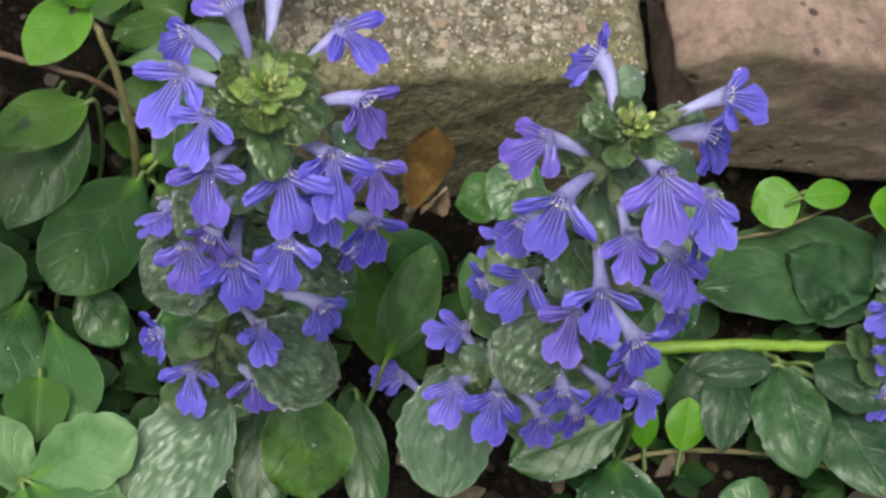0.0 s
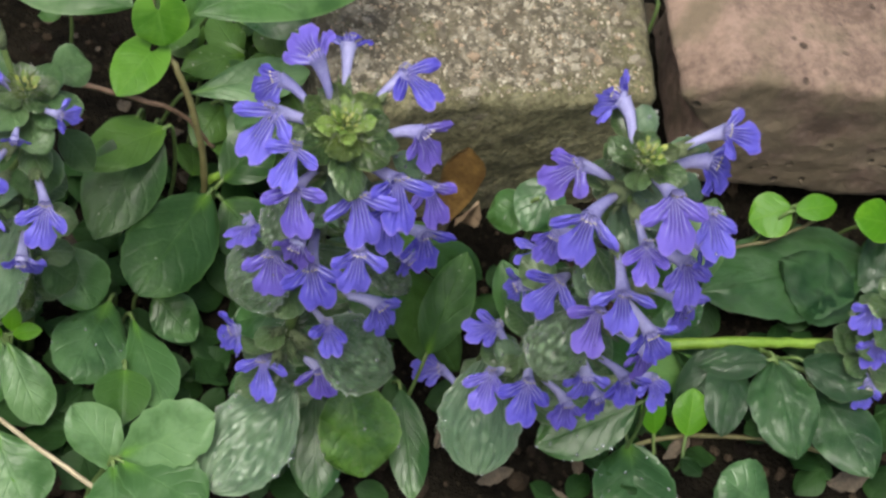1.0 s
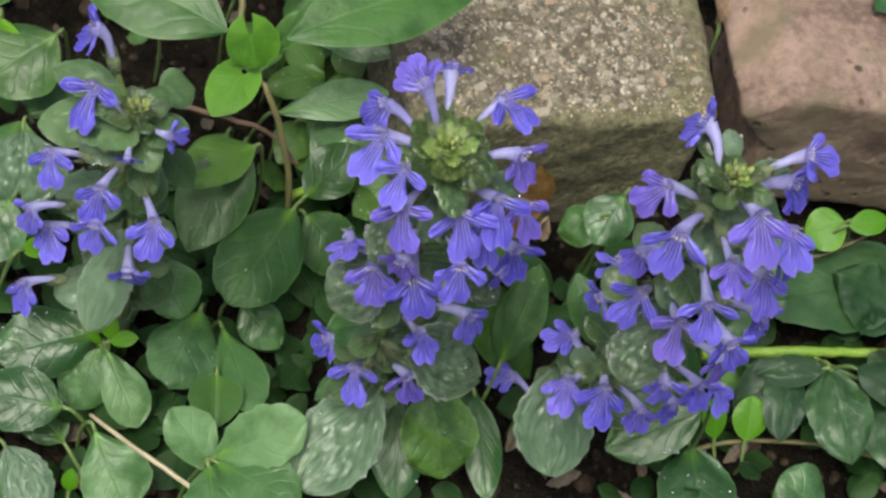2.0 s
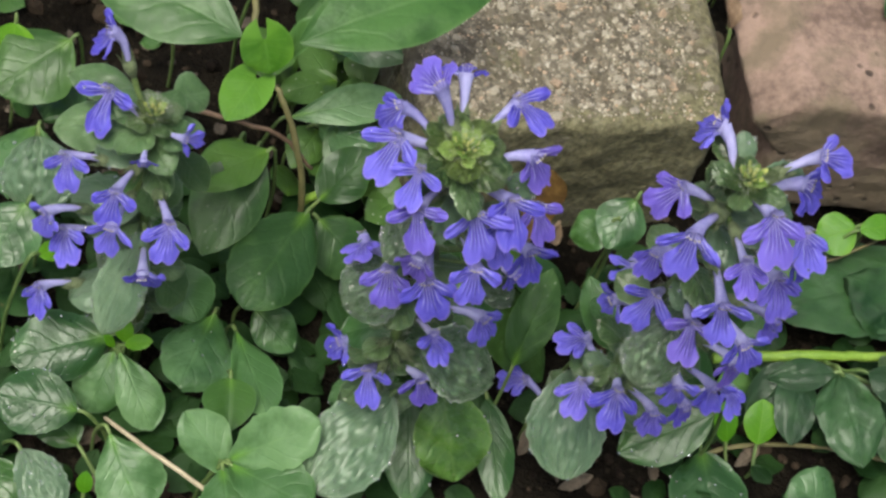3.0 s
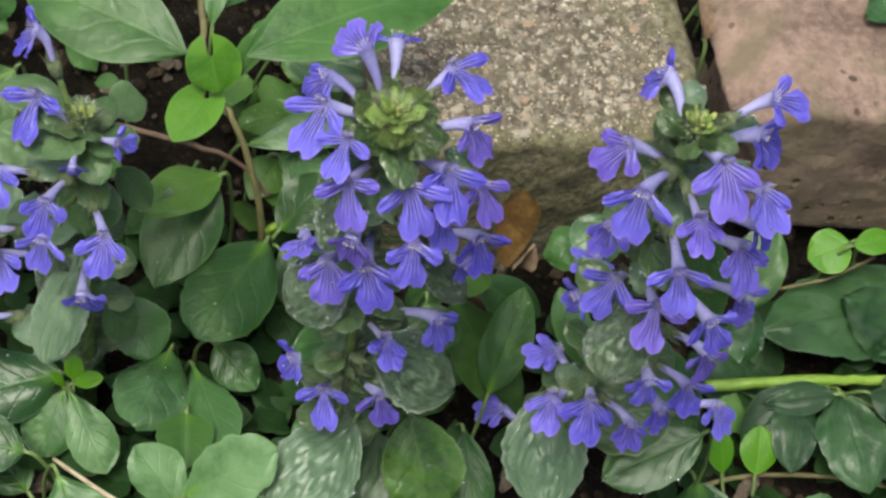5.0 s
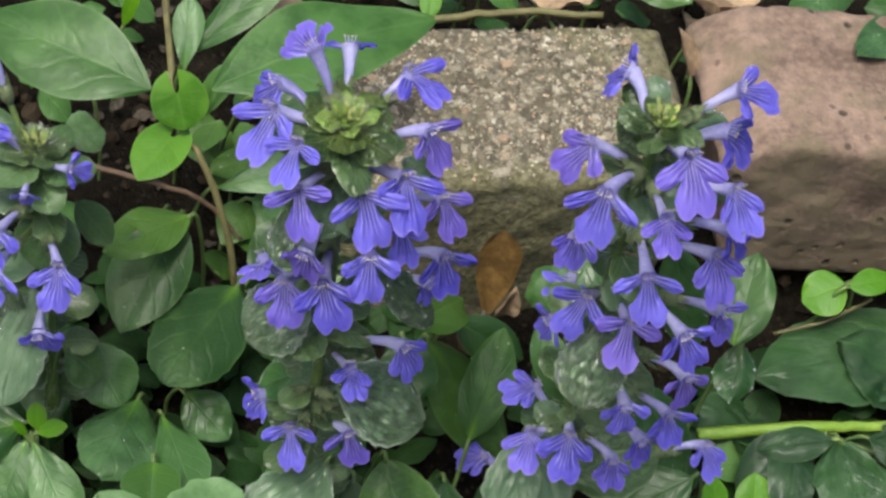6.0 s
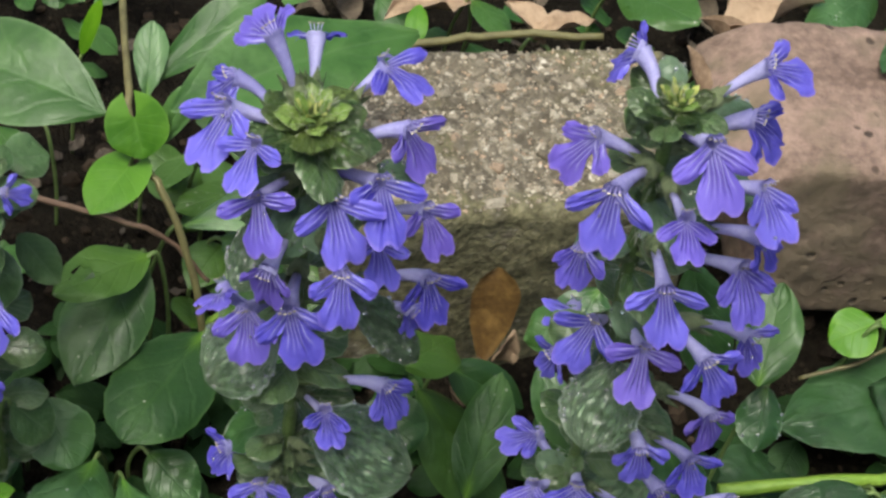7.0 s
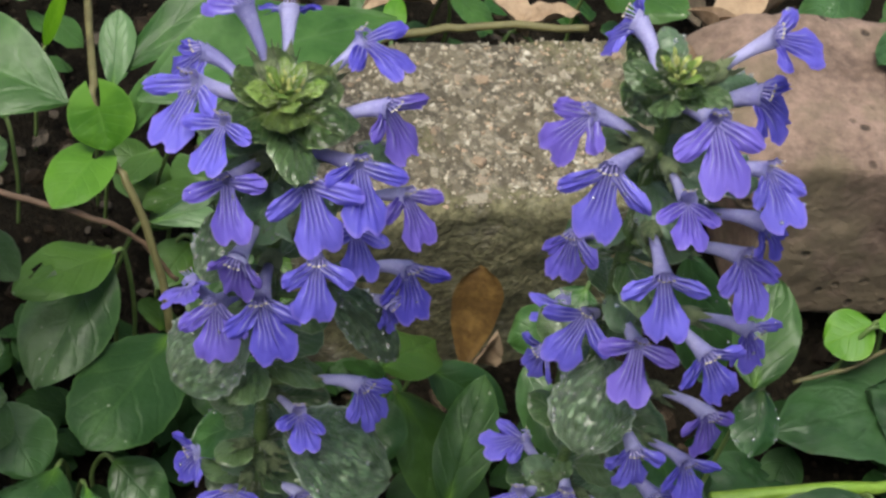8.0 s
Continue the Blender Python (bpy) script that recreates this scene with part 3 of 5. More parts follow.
def calyx_mesh():
    verts, faces = tube([(0, -0.0015, 0), (0, 0, 0), (0, 0.0018, 0.0001), (0, 0.0034, 0.0002)], [0.0006, 0.0013, 0.0016, 0.0014], 10, True)
    for k in range(5):
        a = 2 * math.pi * k / 5
        n = len(verts)
        rim = Vector((math.cos(a), 0, math.sin(a)))
        edge = Vector((-math.sin(a), 0, math.cos(a)))
        verts += [0.0014 * rim - 0.0008 * edge + Vector((0, 0.0033, 0)), 0.0014 * rim + 0.0008 * edge + Vector((0, 0.0033, 0)), 0.0019 * rim + Vector((0, 0.0058, 0))]
        faces.append((n, n + 1, n + 2))
    return build_mesh("calyx", verts, faces)


LIPS = [lip_mesh(0.80 + 0.11 * (k % 5), 0.12 + 0.07 * (k % 4), 0.05 * (k % 3)) for k in range(16)]
STAMENS, ANTHERS, CALYX = stamen_mesh(), anther_mesh(), calyx_mesh()
bloom_count = [0]
# foot and tip of each spike
SPIKES = {}


def bloom(plant, throat, tip, bract=True):
    """A flower from its throat to the end of its middle lobe; its tube comes from the spike."""
    bloom_count[0] += 1
    lip = LIPS[(bloom_count[0] * 5) % len(LIPS)]
    throat, tip = Vector(throat), Vector(tip)
    low, top = SPIKES[plant.name]
    way = (top - low).normalized()
    root = low + way * max(0.0, min((throat - low - way * 0.005).dot(way), (top - low).length - 0.003))
    fall = (tip - throat).normalized()
    face = 0.45 * (throat - root).normalized() + Vector((-0.25, -0.60, 0.75))
    face = (face - fall * face.dot(fall)).normalized()
    outward = (face * MIDDLE.z * -1 + fall * MIDDLE.y).normalized()
    upward = outward.cross(face.cross(fall)).normalized()
    if upward.dot(fall) > 0:
        upward = -upward
    m = Matrix((outward.cross(upward), outward, upward)).transposed().to_4x4()
    size = max(0.55, min(1.2, (tip - throat).length / LIP))
    m = Matrix.Translation(throat) @ m @ Matrix.Rotation(math.radians(random.uniform(-7, 7)), 4, fall) @ Matrix.Scale(size, 4)
    flower = part("flower", lip, violet, plant, "", m)
    foot = m.inverted() @ root
    reach = foot.copy()
    if foot.length > 0.0122:
        foot = foot * (0.0122 / foot.length)
        verts, faces = tube(bend([reach, (reach + foot) / 2 + Vector((0, 0, -0.0008)), foot], 3), [0.0008] * 7, 6)
        part("pedicel", build_mesh("pedicel", verts, faces), stem_green, flower, "short green stalk")
    part("corolla_tube", tube_mesh(foot * 0.86), tube_lilac, flower, "pale lilac tube")
    part("stamen", STAMENS, filament_blue, flower)
    part("anther", ANTHERS, anther_cream, flower, "cream anthers")
    turn_to = (-foot).to_track_quat("Y", "Z").to_matrix().to_4x4()
    part("calyx", CALYX, calyx_green, flower, "hairy green calyx", Matrix.Translation(foot * 0.98) @ turn_to @ Matrix.Scale(1.1, 4))
    if bract and bloom_count[0] % 3 and (top - root).length > 0.016:
        start = root + way * 0.004
        end = start + (throat - Vector((0, 0, 0.002)) - start) * random.uniform(0.5, 0.72)
        aside = Vector((-(end - start).y, (end - start).x, 0)) * random.uniform(-0.28, 0.28)
        leaf(plant, random.choice((FURROWED, DUSK, FURROWED)), start, end + aside, (end - start).length * random.uniform(0.70, 0.95), random.uniform(-20, 20), random.uniform(0.15, 0.45), "bract", rows=14, columns=12, face=(way + 0.5 * LIGHTWARD).normalized())
    if bloom_count[0] % 2 == 0:
        water_beads(flower, 3, 0.00015, 0.0005)
    return flower


def hair_tuft(parent, name, centre, radius, count, length, rise=0.4):
    """Fine white hairs round a point of the spike, one part."""
    verts, faces = [], []
    centre = Vector(centre) - parent.location
    for _ in range(count):
        way = Vector((random.gauss(0, 1), random.gauss(0, 1), random.gauss(rise, 0.7))).normalized()
        root = centre + way * radius * random.uniform(0.5, 1.0)
        tip = root + way * length * random.uniform(0.5, 1.2)
        side = way.cross(Vector((0.3, 0.5, 0.8))).normalized() * 0.00006
        n = len(verts)
        verts += [root - side, root + side, tip, root + way.cross(side)]
        faces += [(n, n + 1, n + 2), (n + 1, n + 3, n + 2), (n + 3, n, n + 2)]
    return tagged(part(name, build_mesh(name, verts, faces, smooth=False), hair_white, parent, "fine white hairs"), kind="stuff")


def crown(plant, centre, lean, tiers, spread, tall):
    """The crowded tip of a spike: crossed pairs of rounded bracts round pale buds. A tier: count, length, width to length, rise, first heading, kind."""
    centre, lean = Vector(centre), Vector(lean).normalized()
    for tier, (count, length, broad, rise, start, kind) in enumerate(tiers):
        for k in range(count):
            a = math.radians(start + 360 * k / count + random.uniform(-9, 9))
            flat = Vector((math.cos(a), math.sin(a), 0))
            root = centre + lean * (tier * -tall * random.uniform(0.8, 1.2)) + flat * spread * 0.25
            way = (flat * math.cos(math.radians(rise)) + lean * math.sin(math.radians(rise))).normalized()
            reach = length * random.uniform(0.85, 1.12)
            leaf(plant, kind, root, root + way * reach, reach * broad, random.uniform(-22, 22), 0.22, "bract", rows=24, columns=20, face=lean)
    for k in range(10):
        a, r = k * 2.4, 0.0007 * math.sqrt(k)
        spot = centre + Vector((r * math.cos(a), r * math.sin(a), 0.0006))
        way = (lean + 260 * r * Vector((math.cos(a), math.sin(a), 0))).normalized()
        leaf(plant, TINY, spot, spot + way * random.uniform(0.0014, 0.0024), 0.0011, random.uniform(-40, 40), 0.1, "bud", rows=6, columns=4, face=Vector((math.cos(a + 3), math.sin(a + 3), 0.3)))
    hair_tuft(plant, "hair", centre - lean * 0.001, spread * 1.3, 220, 0.0012, 0.9)


# ---- ground ----
def soil_height(x, y):
    p = Vector((x, y, 0))
    h = 0.006 * noise.noise(p * 22) + 0.0035 * noise.noise(p * 70) + 0.0016 * noise.noise(p * 210)
    # a low bank under the brick
    under = lambda v, low, high: max(0.0, min(1.0, (v - low) / (high - low)))
    bank = under(x, 0.104, 0.118) * (1 - under(x, 0.30, 0.34)) * under(y, 0.105, 0.114) * (1 - under(y, 0.150, 0.175))
    h = h * (1 - 0.8 * bank) + 0.0215 * bank
    return h if abs(x) + abs(y) < 3 else h + 0.05 * noise.noise(p * 0.4)


def spaced(count, near, far):
    """Places along one axis: even and close in the middle, wider and wider out to the horizon."""
    inner = [near * (2 * i / count - 1) for i in range(count + 1)]
    outer = [near * (far / near) ** (k / 16) for k in range(1, 17)]
    return [-v for v in reversed(outer)] + inner + outer


xs, ys = spaced(150, 0.36, 400), spaced(150, 0.36, 400)
verts = [(x + 0.04, y + 0.1, soil_height(x + 0.04, y + 0.1)) for y in ys for x in xs]
faces = [(j * len(xs) + i, j * len(xs) + i + 1, (j + 1) * len(xs) + i + 1, (j + 1) * len(xs) + i) for j in range(len(ys) - 1) for i in range(len(xs) - 1)]
ground = new("ground", build_mesh("ground", verts, faces))
ground.data.materials.append(soil)
tagged(ground, "dark damp soil with crumbs and plant litter", "ground", kind="structure")


def crumbs(name, count, low, high, box, material, label, flat=0.7):
    """Loose grains strewn over the soil, too many to count."""
    bm = bmesh.new()
    bmesh.ops.create_icosphere(bm, subdivisions=1, radius=1.0)
    shape = [v.co.copy() for v in bm.verts]
    cells = [[v.index for v in f.verts] for f in bm.faces]
    bm.free()
    verts, faces = [], []
    for _ in range(count):
        x, y = random.uniform(box[0], box[1]), random.uniform(box[2], box[3])
        size = low + (high - low) * random.random() ** 2.5
        m = pose(x, y, soil_height(x, y) + 0.3 * size, random.uniform(-40, 40), random.uniform(-40, 40), random.uniform(0, 360))
        m = m @ Matrix.Diagonal((size * random.uniform(0.8, 1.5), size, size * flat, 1))
        n = len(verts)
        verts += [m @ (v * random.uniform(0.75, 1.15)) for v in shape]
        faces += [tuple(n + i for i in c) for c in cells]
    ob = new(name, build_mesh(name, verts, faces, smooth=False))
    ob.data.materials.append(material)
    return tagged(ob, label, "soil crumbs", kind="stuff")


crumbs("soil_crumbs", 2600, 0.0008, 0.0045, (-0.2, 0.28, -0.14, 0.34), crumb, "loose dark brown soil crumbs on the ground")


# ---- concrete block and brick ----
def rough_box(size, bevel, amp, seed, cells):
    """A box with rounded, worn edges and uneven faces."""
    sx, sy, sz = size
    bm = bmesh.new()
    nx, ny, nz = [max(2, int(s / cells)) for s in size]
    index = {}

    def vert(i, j, k):
        if (i, j, k) not in index:
            p = Vector((sx * (i / nx - 0.5), sy * (j / ny - 0.5), sz * (k / nz - 0.5)))
            core = Vector([max(-s / 2 + bevel, min(s / 2 - bevel, c)) for s, c in zip(size, p)])
            off = p - core
            if off.length > 1e-9:
                p = core + off.normalized() * bevel
            q = p + Vector((seed, seed * 2, 0))
            p = p + off.normalized() * (amp * noise.noise(q * 45) + 0.5 * amp * noise.noise(q * 140) + 0.3 * amp * noise.noise(q * 420))
            index[(i, j, k)] = bm.verts.new(p)
        return index[(i, j, k)]

    def sheet(na, nb, place):
        for a in range(na):
            for b in range(nb):
                bm.faces.new([place(a, b), place(a + 1, b), place(a + 1, b + 1), place(a, b + 1)])

    sheet(nx, ny, lambda a, b: vert(a, b, nz))
    sheet(ny, nx, lambda a, b: vert(b, a, 0))
    sheet(nx, nz, lambda a, b: vert(a, 0, b))
    sheet(nz, nx, lambda a, b: vert(b, ny, a))
    sheet(ny, nz, lambda a, b: vert(nx, a, b))
    sheet(nz, ny, lambda a, b: vert(0, b, a))
    for f in bm.faces:
        f.smooth = True
    mesh = bpy.data.meshes.new("block")
    bm.to_mesh(mesh)
    bm.free()
    return mesh


block = thing("concrete_block", 0.0415, 0.1250, -0.015, "grey mossy concrete block with exposed aggregate, set in soil", "edging block")
block_pose = pose(0.0422, 0.1265, 0.023, 0, 0, 7)
block_mesh = rough_box((0.1045, 0.062, 0.082), 0.0045, 0.0016, 3.1, 0.0016)
# the right end is broken off askew
for v in block_mesh.vertices:
    if v.co.x > 0:
        v.co.x = v.co.x * 0.935 + 0.115 * (v.co.y + 0.031) * v.co.x / 0.052
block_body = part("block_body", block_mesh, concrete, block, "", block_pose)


def pebble_shape(seed):
    bm = bmesh.new()
    bmesh.ops.create_icosphere(bm, subdivisions=2, radius=1.0)
    for v in bm.verts:
        v.co *= 1 + 0.9 * noise.noise(v.co * 1.5 + Vector((seed * 7.7, 0, 0))) + 0.3 * noise.noise(v.co * 4 + Vector((0, seed * 3.3, 0)))
        v.co.x = max(-0.8, min(0.7, v.co.x + 0.2 * v.co.y))
        v.co.y = max(-0.6, min(0.75, v.co.y))
    mesh = bpy.data.meshes.new("pebble")
    bm.to_mesh(mesh)
    bm.free()
    mesh.polygons.foreach_set("use_smooth", [True] * len(mesh.polygons))
    return mesh


def block_rise(x, y):
    q = Vector((x, y, 0.041)) + Vector((3.1, 6.2, 0))
    return 0.041 + 0.0016 * (noise.noise(q * 45) + 0.5 * noise.noise(q * 140) + 0.3 * noise.noise(q * 420))


PEBBLES = [pebble_shape(k) for k in range(6)]
for k in range(290):
    size = 0.0006 + 0.0016 * random.random() ** 2.5
    x, y = random.uniform(-0.048, 0.045), random.uniform(-0.027, 0.028)
    m = block_pose @ pose(x, y, block_rise(x, y) - 0.0001, random.uniform(-20, 20), random.uniform(-20, 20), random.uniform(0, 360)) @ Matrix.Diagonal((size * 1.3, size, size * 0.5, 1))
    part("pebble", PEBBLES[k % 6], pebble_stone, block, "", m)
part("pebble", PEBBLES[1], pebble_stone, block, "large pale pebble", block_pose @ pose(-0.0110, -0.0265, 0.0395, 20, 0, 5) @ Matrix.Diagonal((0.0050, 0.0022, 0.0016, 1)))

grit_verts, grit_faces = [], []
for k in range(1900):
    size = random.uniform(0.0003, 0.0009)
    spot = Vector((random.uniform(-0.049, 0.045), random.uniform(-0.029, 0.029), 0))
    spot.z = block_rise(spot.x, spot.y)
    m = block_pose @ Matrix.Translation(spot) @ pose(0, 0, 0, random.uniform(0, 360), random.uniform(0, 360), 0)
    n = len(grit_verts)
    grit_verts += [m @ (size * random.uniform(0.6, 1.3) * Vector(c)) - block.location for c in ((1, 0, 0), (-1, 0, 0), (0, 1, 0), (0, -1, 0), (0, 0, 1), (0, 0, -1))]
    grit_faces += [tuple(n + i for i in f) for f in ((0, 2, 4), (2, 1, 4), (1, 3, 4), (3, 0, 4), (2, 0, 5), (1, 2, 5), (3, 1, 5), (0, 3, 5))]
tagged(part("grit", build_mesh("grit", grit_verts, grit_faces, smooth=False), pebble_stone, block, "fine sand and grit"), kind="stuff")

brick = thing("brick", 0.20, 0.1270, 0.020, "weathered pinkish red clay brick with dark pits, lying on soil", "brick")
brick_pose = pose(0.1992, 0.1285, 0.049, 0, 0, -1)
brick_mesh = rough_box((0.200, 0.060, 0.058), 0.0032, 0.0018, 8.4, 0.0025)
# its near end is worn down to a slope
for v in brick_mesh.vertices:
    if v.co.z > 0:
        v.co.z -= 0.011 * max(0.0, min(1.0, (-0.086 - v.co.x) / 0.014)) * v.co.z / 0.029
# the end face is undercut below its edge, shaped so the gap shades dark
for v in brick_mesh.vertices:
    if v.co.x < -0.06 and v.co.z < 0.017:
        v.co.x += min(0.014, 0.9 * (0.017 - v.co.z)) * (-0.06 - v.co.x) / 0.04
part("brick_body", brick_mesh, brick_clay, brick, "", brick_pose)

# ---- flowering bugles ----
bugle_a = thing("bugle_plant", -0.020, 0.008, 0, "flowering bugle with dense violet-blue spike and yellow-green tip", "flowering plant", "flowering bugles")
bugle_b = thing("bugle_plant", 0.046, 0.016, 0, "tall leaning bugle with loose violet-blue flowers and dark bracts", "flowering plant", "flowering bugles")
bugle_c = thing("bugle_plant", -0.085, 0.042, 0, "shorter bugle with few violet flowers and grey-green bracts", "flowering plant", "flowering bugles")
bugle_d = thing("bugle_plant", 0.163, 0.030, 0, "small bugle with a few violet flowers among dark leaves", "flowering plant", "flowering bugles")
for plant, low, top, thick in ((bugle_d, (0.163, 0.030, 0), (0.160, 0.036, 0.070), 0.0018), (bugle_a, (-0.020, 0.008, 0), (-0.031, 0.003, 0.186), 0.0017), (bugle_b, (0.046, 0.016, 0), (0.022, -0.015, 0.208), 0.0016), (bugle_c, (-0.085, 0.042, 0), (-0.0912, 0.0485, 0.120), 0.0021)):
    low, top = Vector(low), Vector(top)
    SPIKES[plant.name] = (low, top)
    stem(plant, "stem", [low + (top - low) * s / 5 for s in range(6)], thick, thick * 0.7, stem_green, "hairy green stem")
    for s in range(3, 14):
        node = low + (top - low) * s / 14
        hair_tuft(plant, "hair", node, 0.003, 40, 0.0025, 0.0)
        for k in range(0 if plant is bugle_c and s > 9 else 2 if plant is bugle_b or s < 5 else 3):
            a = math.radians(90 * k + 45 * (s % 2) + random.uniform(-15, 15))
            way = Vector((math.cos(a), math.sin(a), random.uniform(-0.15, 0.35))).normalized()
            reach = random.uniform(0.010, 0.0135) * (1.15 - 0.3 * s / 14)
            leaf(plant, DUSK, node + way * 0.002, node + way * reach, reach * 0.72, random.uniform(-15, 15), 0.25, "bract", rows=10, columns=8)
crown(bugle_a, (-0.0312, 0.0015, 0.1890), (0.03, -0.10, 1), [(4, 0.0028, 0.50, 68, 20, INNER), (4, 0.0046, 0.58, 50, 55, INNER), (4, 0.0062, 0.66, 36, 10, INNER), (4, 0.0080, 0.90, 20, 2, BRACT), (4, 0.0100, 0.84, 8, 47, BRACT), (4, 0.0116, 0.70, -5, 5, DUSK)], 0.0040, 0.0011)
crown(bugle_b, (0.0215, -0.0165, 0.2130), (-0.05, -0.12, 1), [(4, 0.0026, 0.55, 66, 10, INNER), (4, 0.0040, 0.62, 50, 50, INNER), (4, 0.0056, 0.72, 30, 15, BRACT), (4, 0.0074, 0.74, 14, 62, DUSK)], 0.0025, 0.0013)
crown(bugle_c, (-0.0912, 0.0480, 0.1250), (0.0, -0.10, 1), [(4, 0.0030, 0.55, 62, 20, INNER), (4, 0.0046, 0.66, 46, 65, BRACT), (4, 0.0072, 0.80, 26, 20, DUSK), (4, 0.0105, 0.86, 8, 60, GREYISH), (4, 0.0125, 0.80, -8, 15, GREYISH)], 0.004, 0.0026)
bloom(bugle_a, (-0.0380, 0.0091, 0.1984), (-0.0411, 0.0178, 0.1962))
bloom(bugle_a, (-0.0297, 0.0198, 0.1884), (-0.0278, 0.0269, 0.1830))
bloom(bugle_a, (-0.0428, 0.0137, 0.1852), (-0.0473, 0.0135, 0.1773))
bloom(bugle_a, (-0.0449, 0.0050, 0.1865), (-0.0489, -0.0035, 0.1811))
bloom(bugle_a, (-0.0408, -0.0031, 0.1860), (-0.0446, -0.0097, 0.1824))
bloom(bugle_a, (-0.0398, -0.0079, 0.1783), (-0.0390, -0.0151, 0.1726))
bloom(bugle_a, (-0.0274, -0.0082, 0.1788), (-0.0262, -0.0161, 0.1716))
bloom(bugle_a, (-0.0193, -0.0053, 0.1803), (-0.0173, -0.0140, 0.1746))
bloom(bugle_a, (-0.0087, 0.0030, 0.1654), (-0.0051, -0.0025, 0.1594))
bloom(bugle_a, (-0.0168, -0.0010, 0.1604), (-0.0158, -0.0101, 0.1594))
bloom(bugle_a, (-0.0252, -0.0156, 0.1689), (-0.0243, -0.0209, 0.1612))
bloom(bugle_a, (-0.0059, 0.0018, 0.1483), (-0.0023, -0.0017, 0.1397))
bloom(bugle_a, (-0.0091, -0.0020, 0.1436), (-0.0060, -0.0011, 0.1373), False)
bloom(bugle_a, (-0.0384, -0.0025, 0.1429), (-0.0373, -0.0090, 0.1351))
bloom(bugle_a, (-0.0323, -0.0107, 0.1537), (-0.0304, -0.0166, 0.1449))
bloom(bugle_a, (-0.0370, -0.0124, 0.1664), (-0.0369, -0.0127, 0.1573))
bloom(bugle_a, (-0.0412, 0.0101, 0.1320), (-0.0445, 0.0026, 0.1356), False)
bloom(bugle_a, (-0.0212, -0.0048, 0.1146), (-0.0213, -0.0126, 0.1140))
bloom(bugle_a, (-0.0101, -0.0003, 0.1180), (-0.0052, -0.0032, 0.1098))
bloom(bugle_a, (-0.0368, 0.0083, 0.0842), (-0.0405, 0.0081, 0.0758))
bloom(bugle_a, (-0.0300, 0.0029, 0.0784), (-0.0311, -0.0043, 0.0720))
bloom(bugle_a, (-0.0171, -0.0004, 0.0824), (-0.0135, -0.0043, 0.0748))
bloom(bugle_a, (-0.0177, 0.0166, 0.1865), (-0.0114, 0.0101, 0.1861))
bloom(bugle_a, (-0.0147, 0.0048, 0.1835), (-0.0088, 0.0025, 0.1758))
bloom(bugle_b, (0.0196, -0.0023, 0.2097), (0.0171, 0.0027, 0.2020))
bloom(bugle_b, (0.0350, -0.0132, 0.2179), (0.0434, -0.0130, 0.2155))
bloom(bugle_b, (0.0133, -0.0105, 0.1987), (0.0075, -0.0126, 0.1918))
bloom(bugle_b, (0.0143, -0.0213, 0.1979), (0.0128, -0.0259, 0.1885))
bloom(bugle_b, (0.0167, -0.0103, 0.1716), (0.0161, -0.0133, 0.1639))
bloom(bugle_b, (0.0244, -0.0282, 0.1986), (0.0234, -0.0358, 0.1977))
bloom(bugle_b, (0.0259, -0.0243, 0.2116), (0.0269, -0.0328, 0.2056))
bloom(bugle_b, (0.0404, -0.0178, 0.1957), (0.0443, -0.0243, 0.1904))
bloom(bugle_b, (0.0363, -0.0119, 0.2057), (0.0432, -0.0109, 0.1987))
bloom(bugle_b, (0.0422, -0.0184, 0.1850), (0.0480, -0.0183, 0.1778))
bloom(bugle_b, (0.0425, -0.0177, 0.1758), (0.0461, -0.0240, 0.1688))
bloom(bugle_b, (0.0490, -0.0173, 0.1571), (0.0528, -0.0196, 0.1490))
bloom(bugle_b, (0.0244, -0.0299, 0.1841), (0.0249, -0.0352, 0.1763))
bloom(bugle_b, (0.0305, -0.0186, 0.1535), (0.0289, -0.0261, 0.1478))
bloom(bugle_b, (0.0239, -0.0095, 0.1500), (0.0186, -0.0142, 0.1434))
bloom(bugle_b, (0.0240, 0.0023, 0.1258), (0.0223, 0.0034, 0.1175))
bloom(bugle_b, (0.0376, -0.0274, 0.1629), (0.0421, -0.0307, 0.1553))
bloom(bugle_b, (0.0485, -0.0175, 0.1338), (0.0499, -0.0205, 0.1251))
bloom(bugle_b, (0.0359, -0.0211, 0.1279), (0.0372, -0.0234, 0.1194))
bloom(bugle_b, (0.0495, -0.0160, 0.1167), (0.0527, -0.0198, 0.1093))
bloom(bugle_b, (0.0452, -0.0165, 0.1073), (0.0489, -0.0182, 0.0990))
bloom(bugle_b, (0.0276, -0.0003, 0.0822), (0.0243, -0.0089, 0.0793))
bloom(bugle_b, (0.0341, -0.0064, 0.0912), (0.0327, -0.0152, 0.0856))
bloom(bugle_b, (0.0457, -0.0082, 0.0850), (0.0477, -0.0119, 0.0768))
bloom(bugle_b, (0.0303, 0.0133, 0.0822), (0.0220, 0.0107, 0.0825))
bloom(bugle_b, (0.0799, 0.0116, 0.0600), (0.0830, 0.0054, 0.0537))
bloom(bugle_b, (0.0302, 0.0270, 0.0276), (0.0230, 0.0281, 0.0221))
bloom(bugle_b, (0.0273, 0.0096, 0.1296), (0.0217, 0.0034, 0.1320))
bloom(bugle_c, (-0.1020, 0.0575, 0.1434), (-0.1072, 0.0597, 0.1361))
bloom(bugle_c, (-0.1020, 0.0539, 0.1240), (-0.1057, 0.0448, 0.1176))
bloom(bugle_c, (-0.1111, 0.0471, 0.1037), (-0.1120, 0.0401, 0.0979))
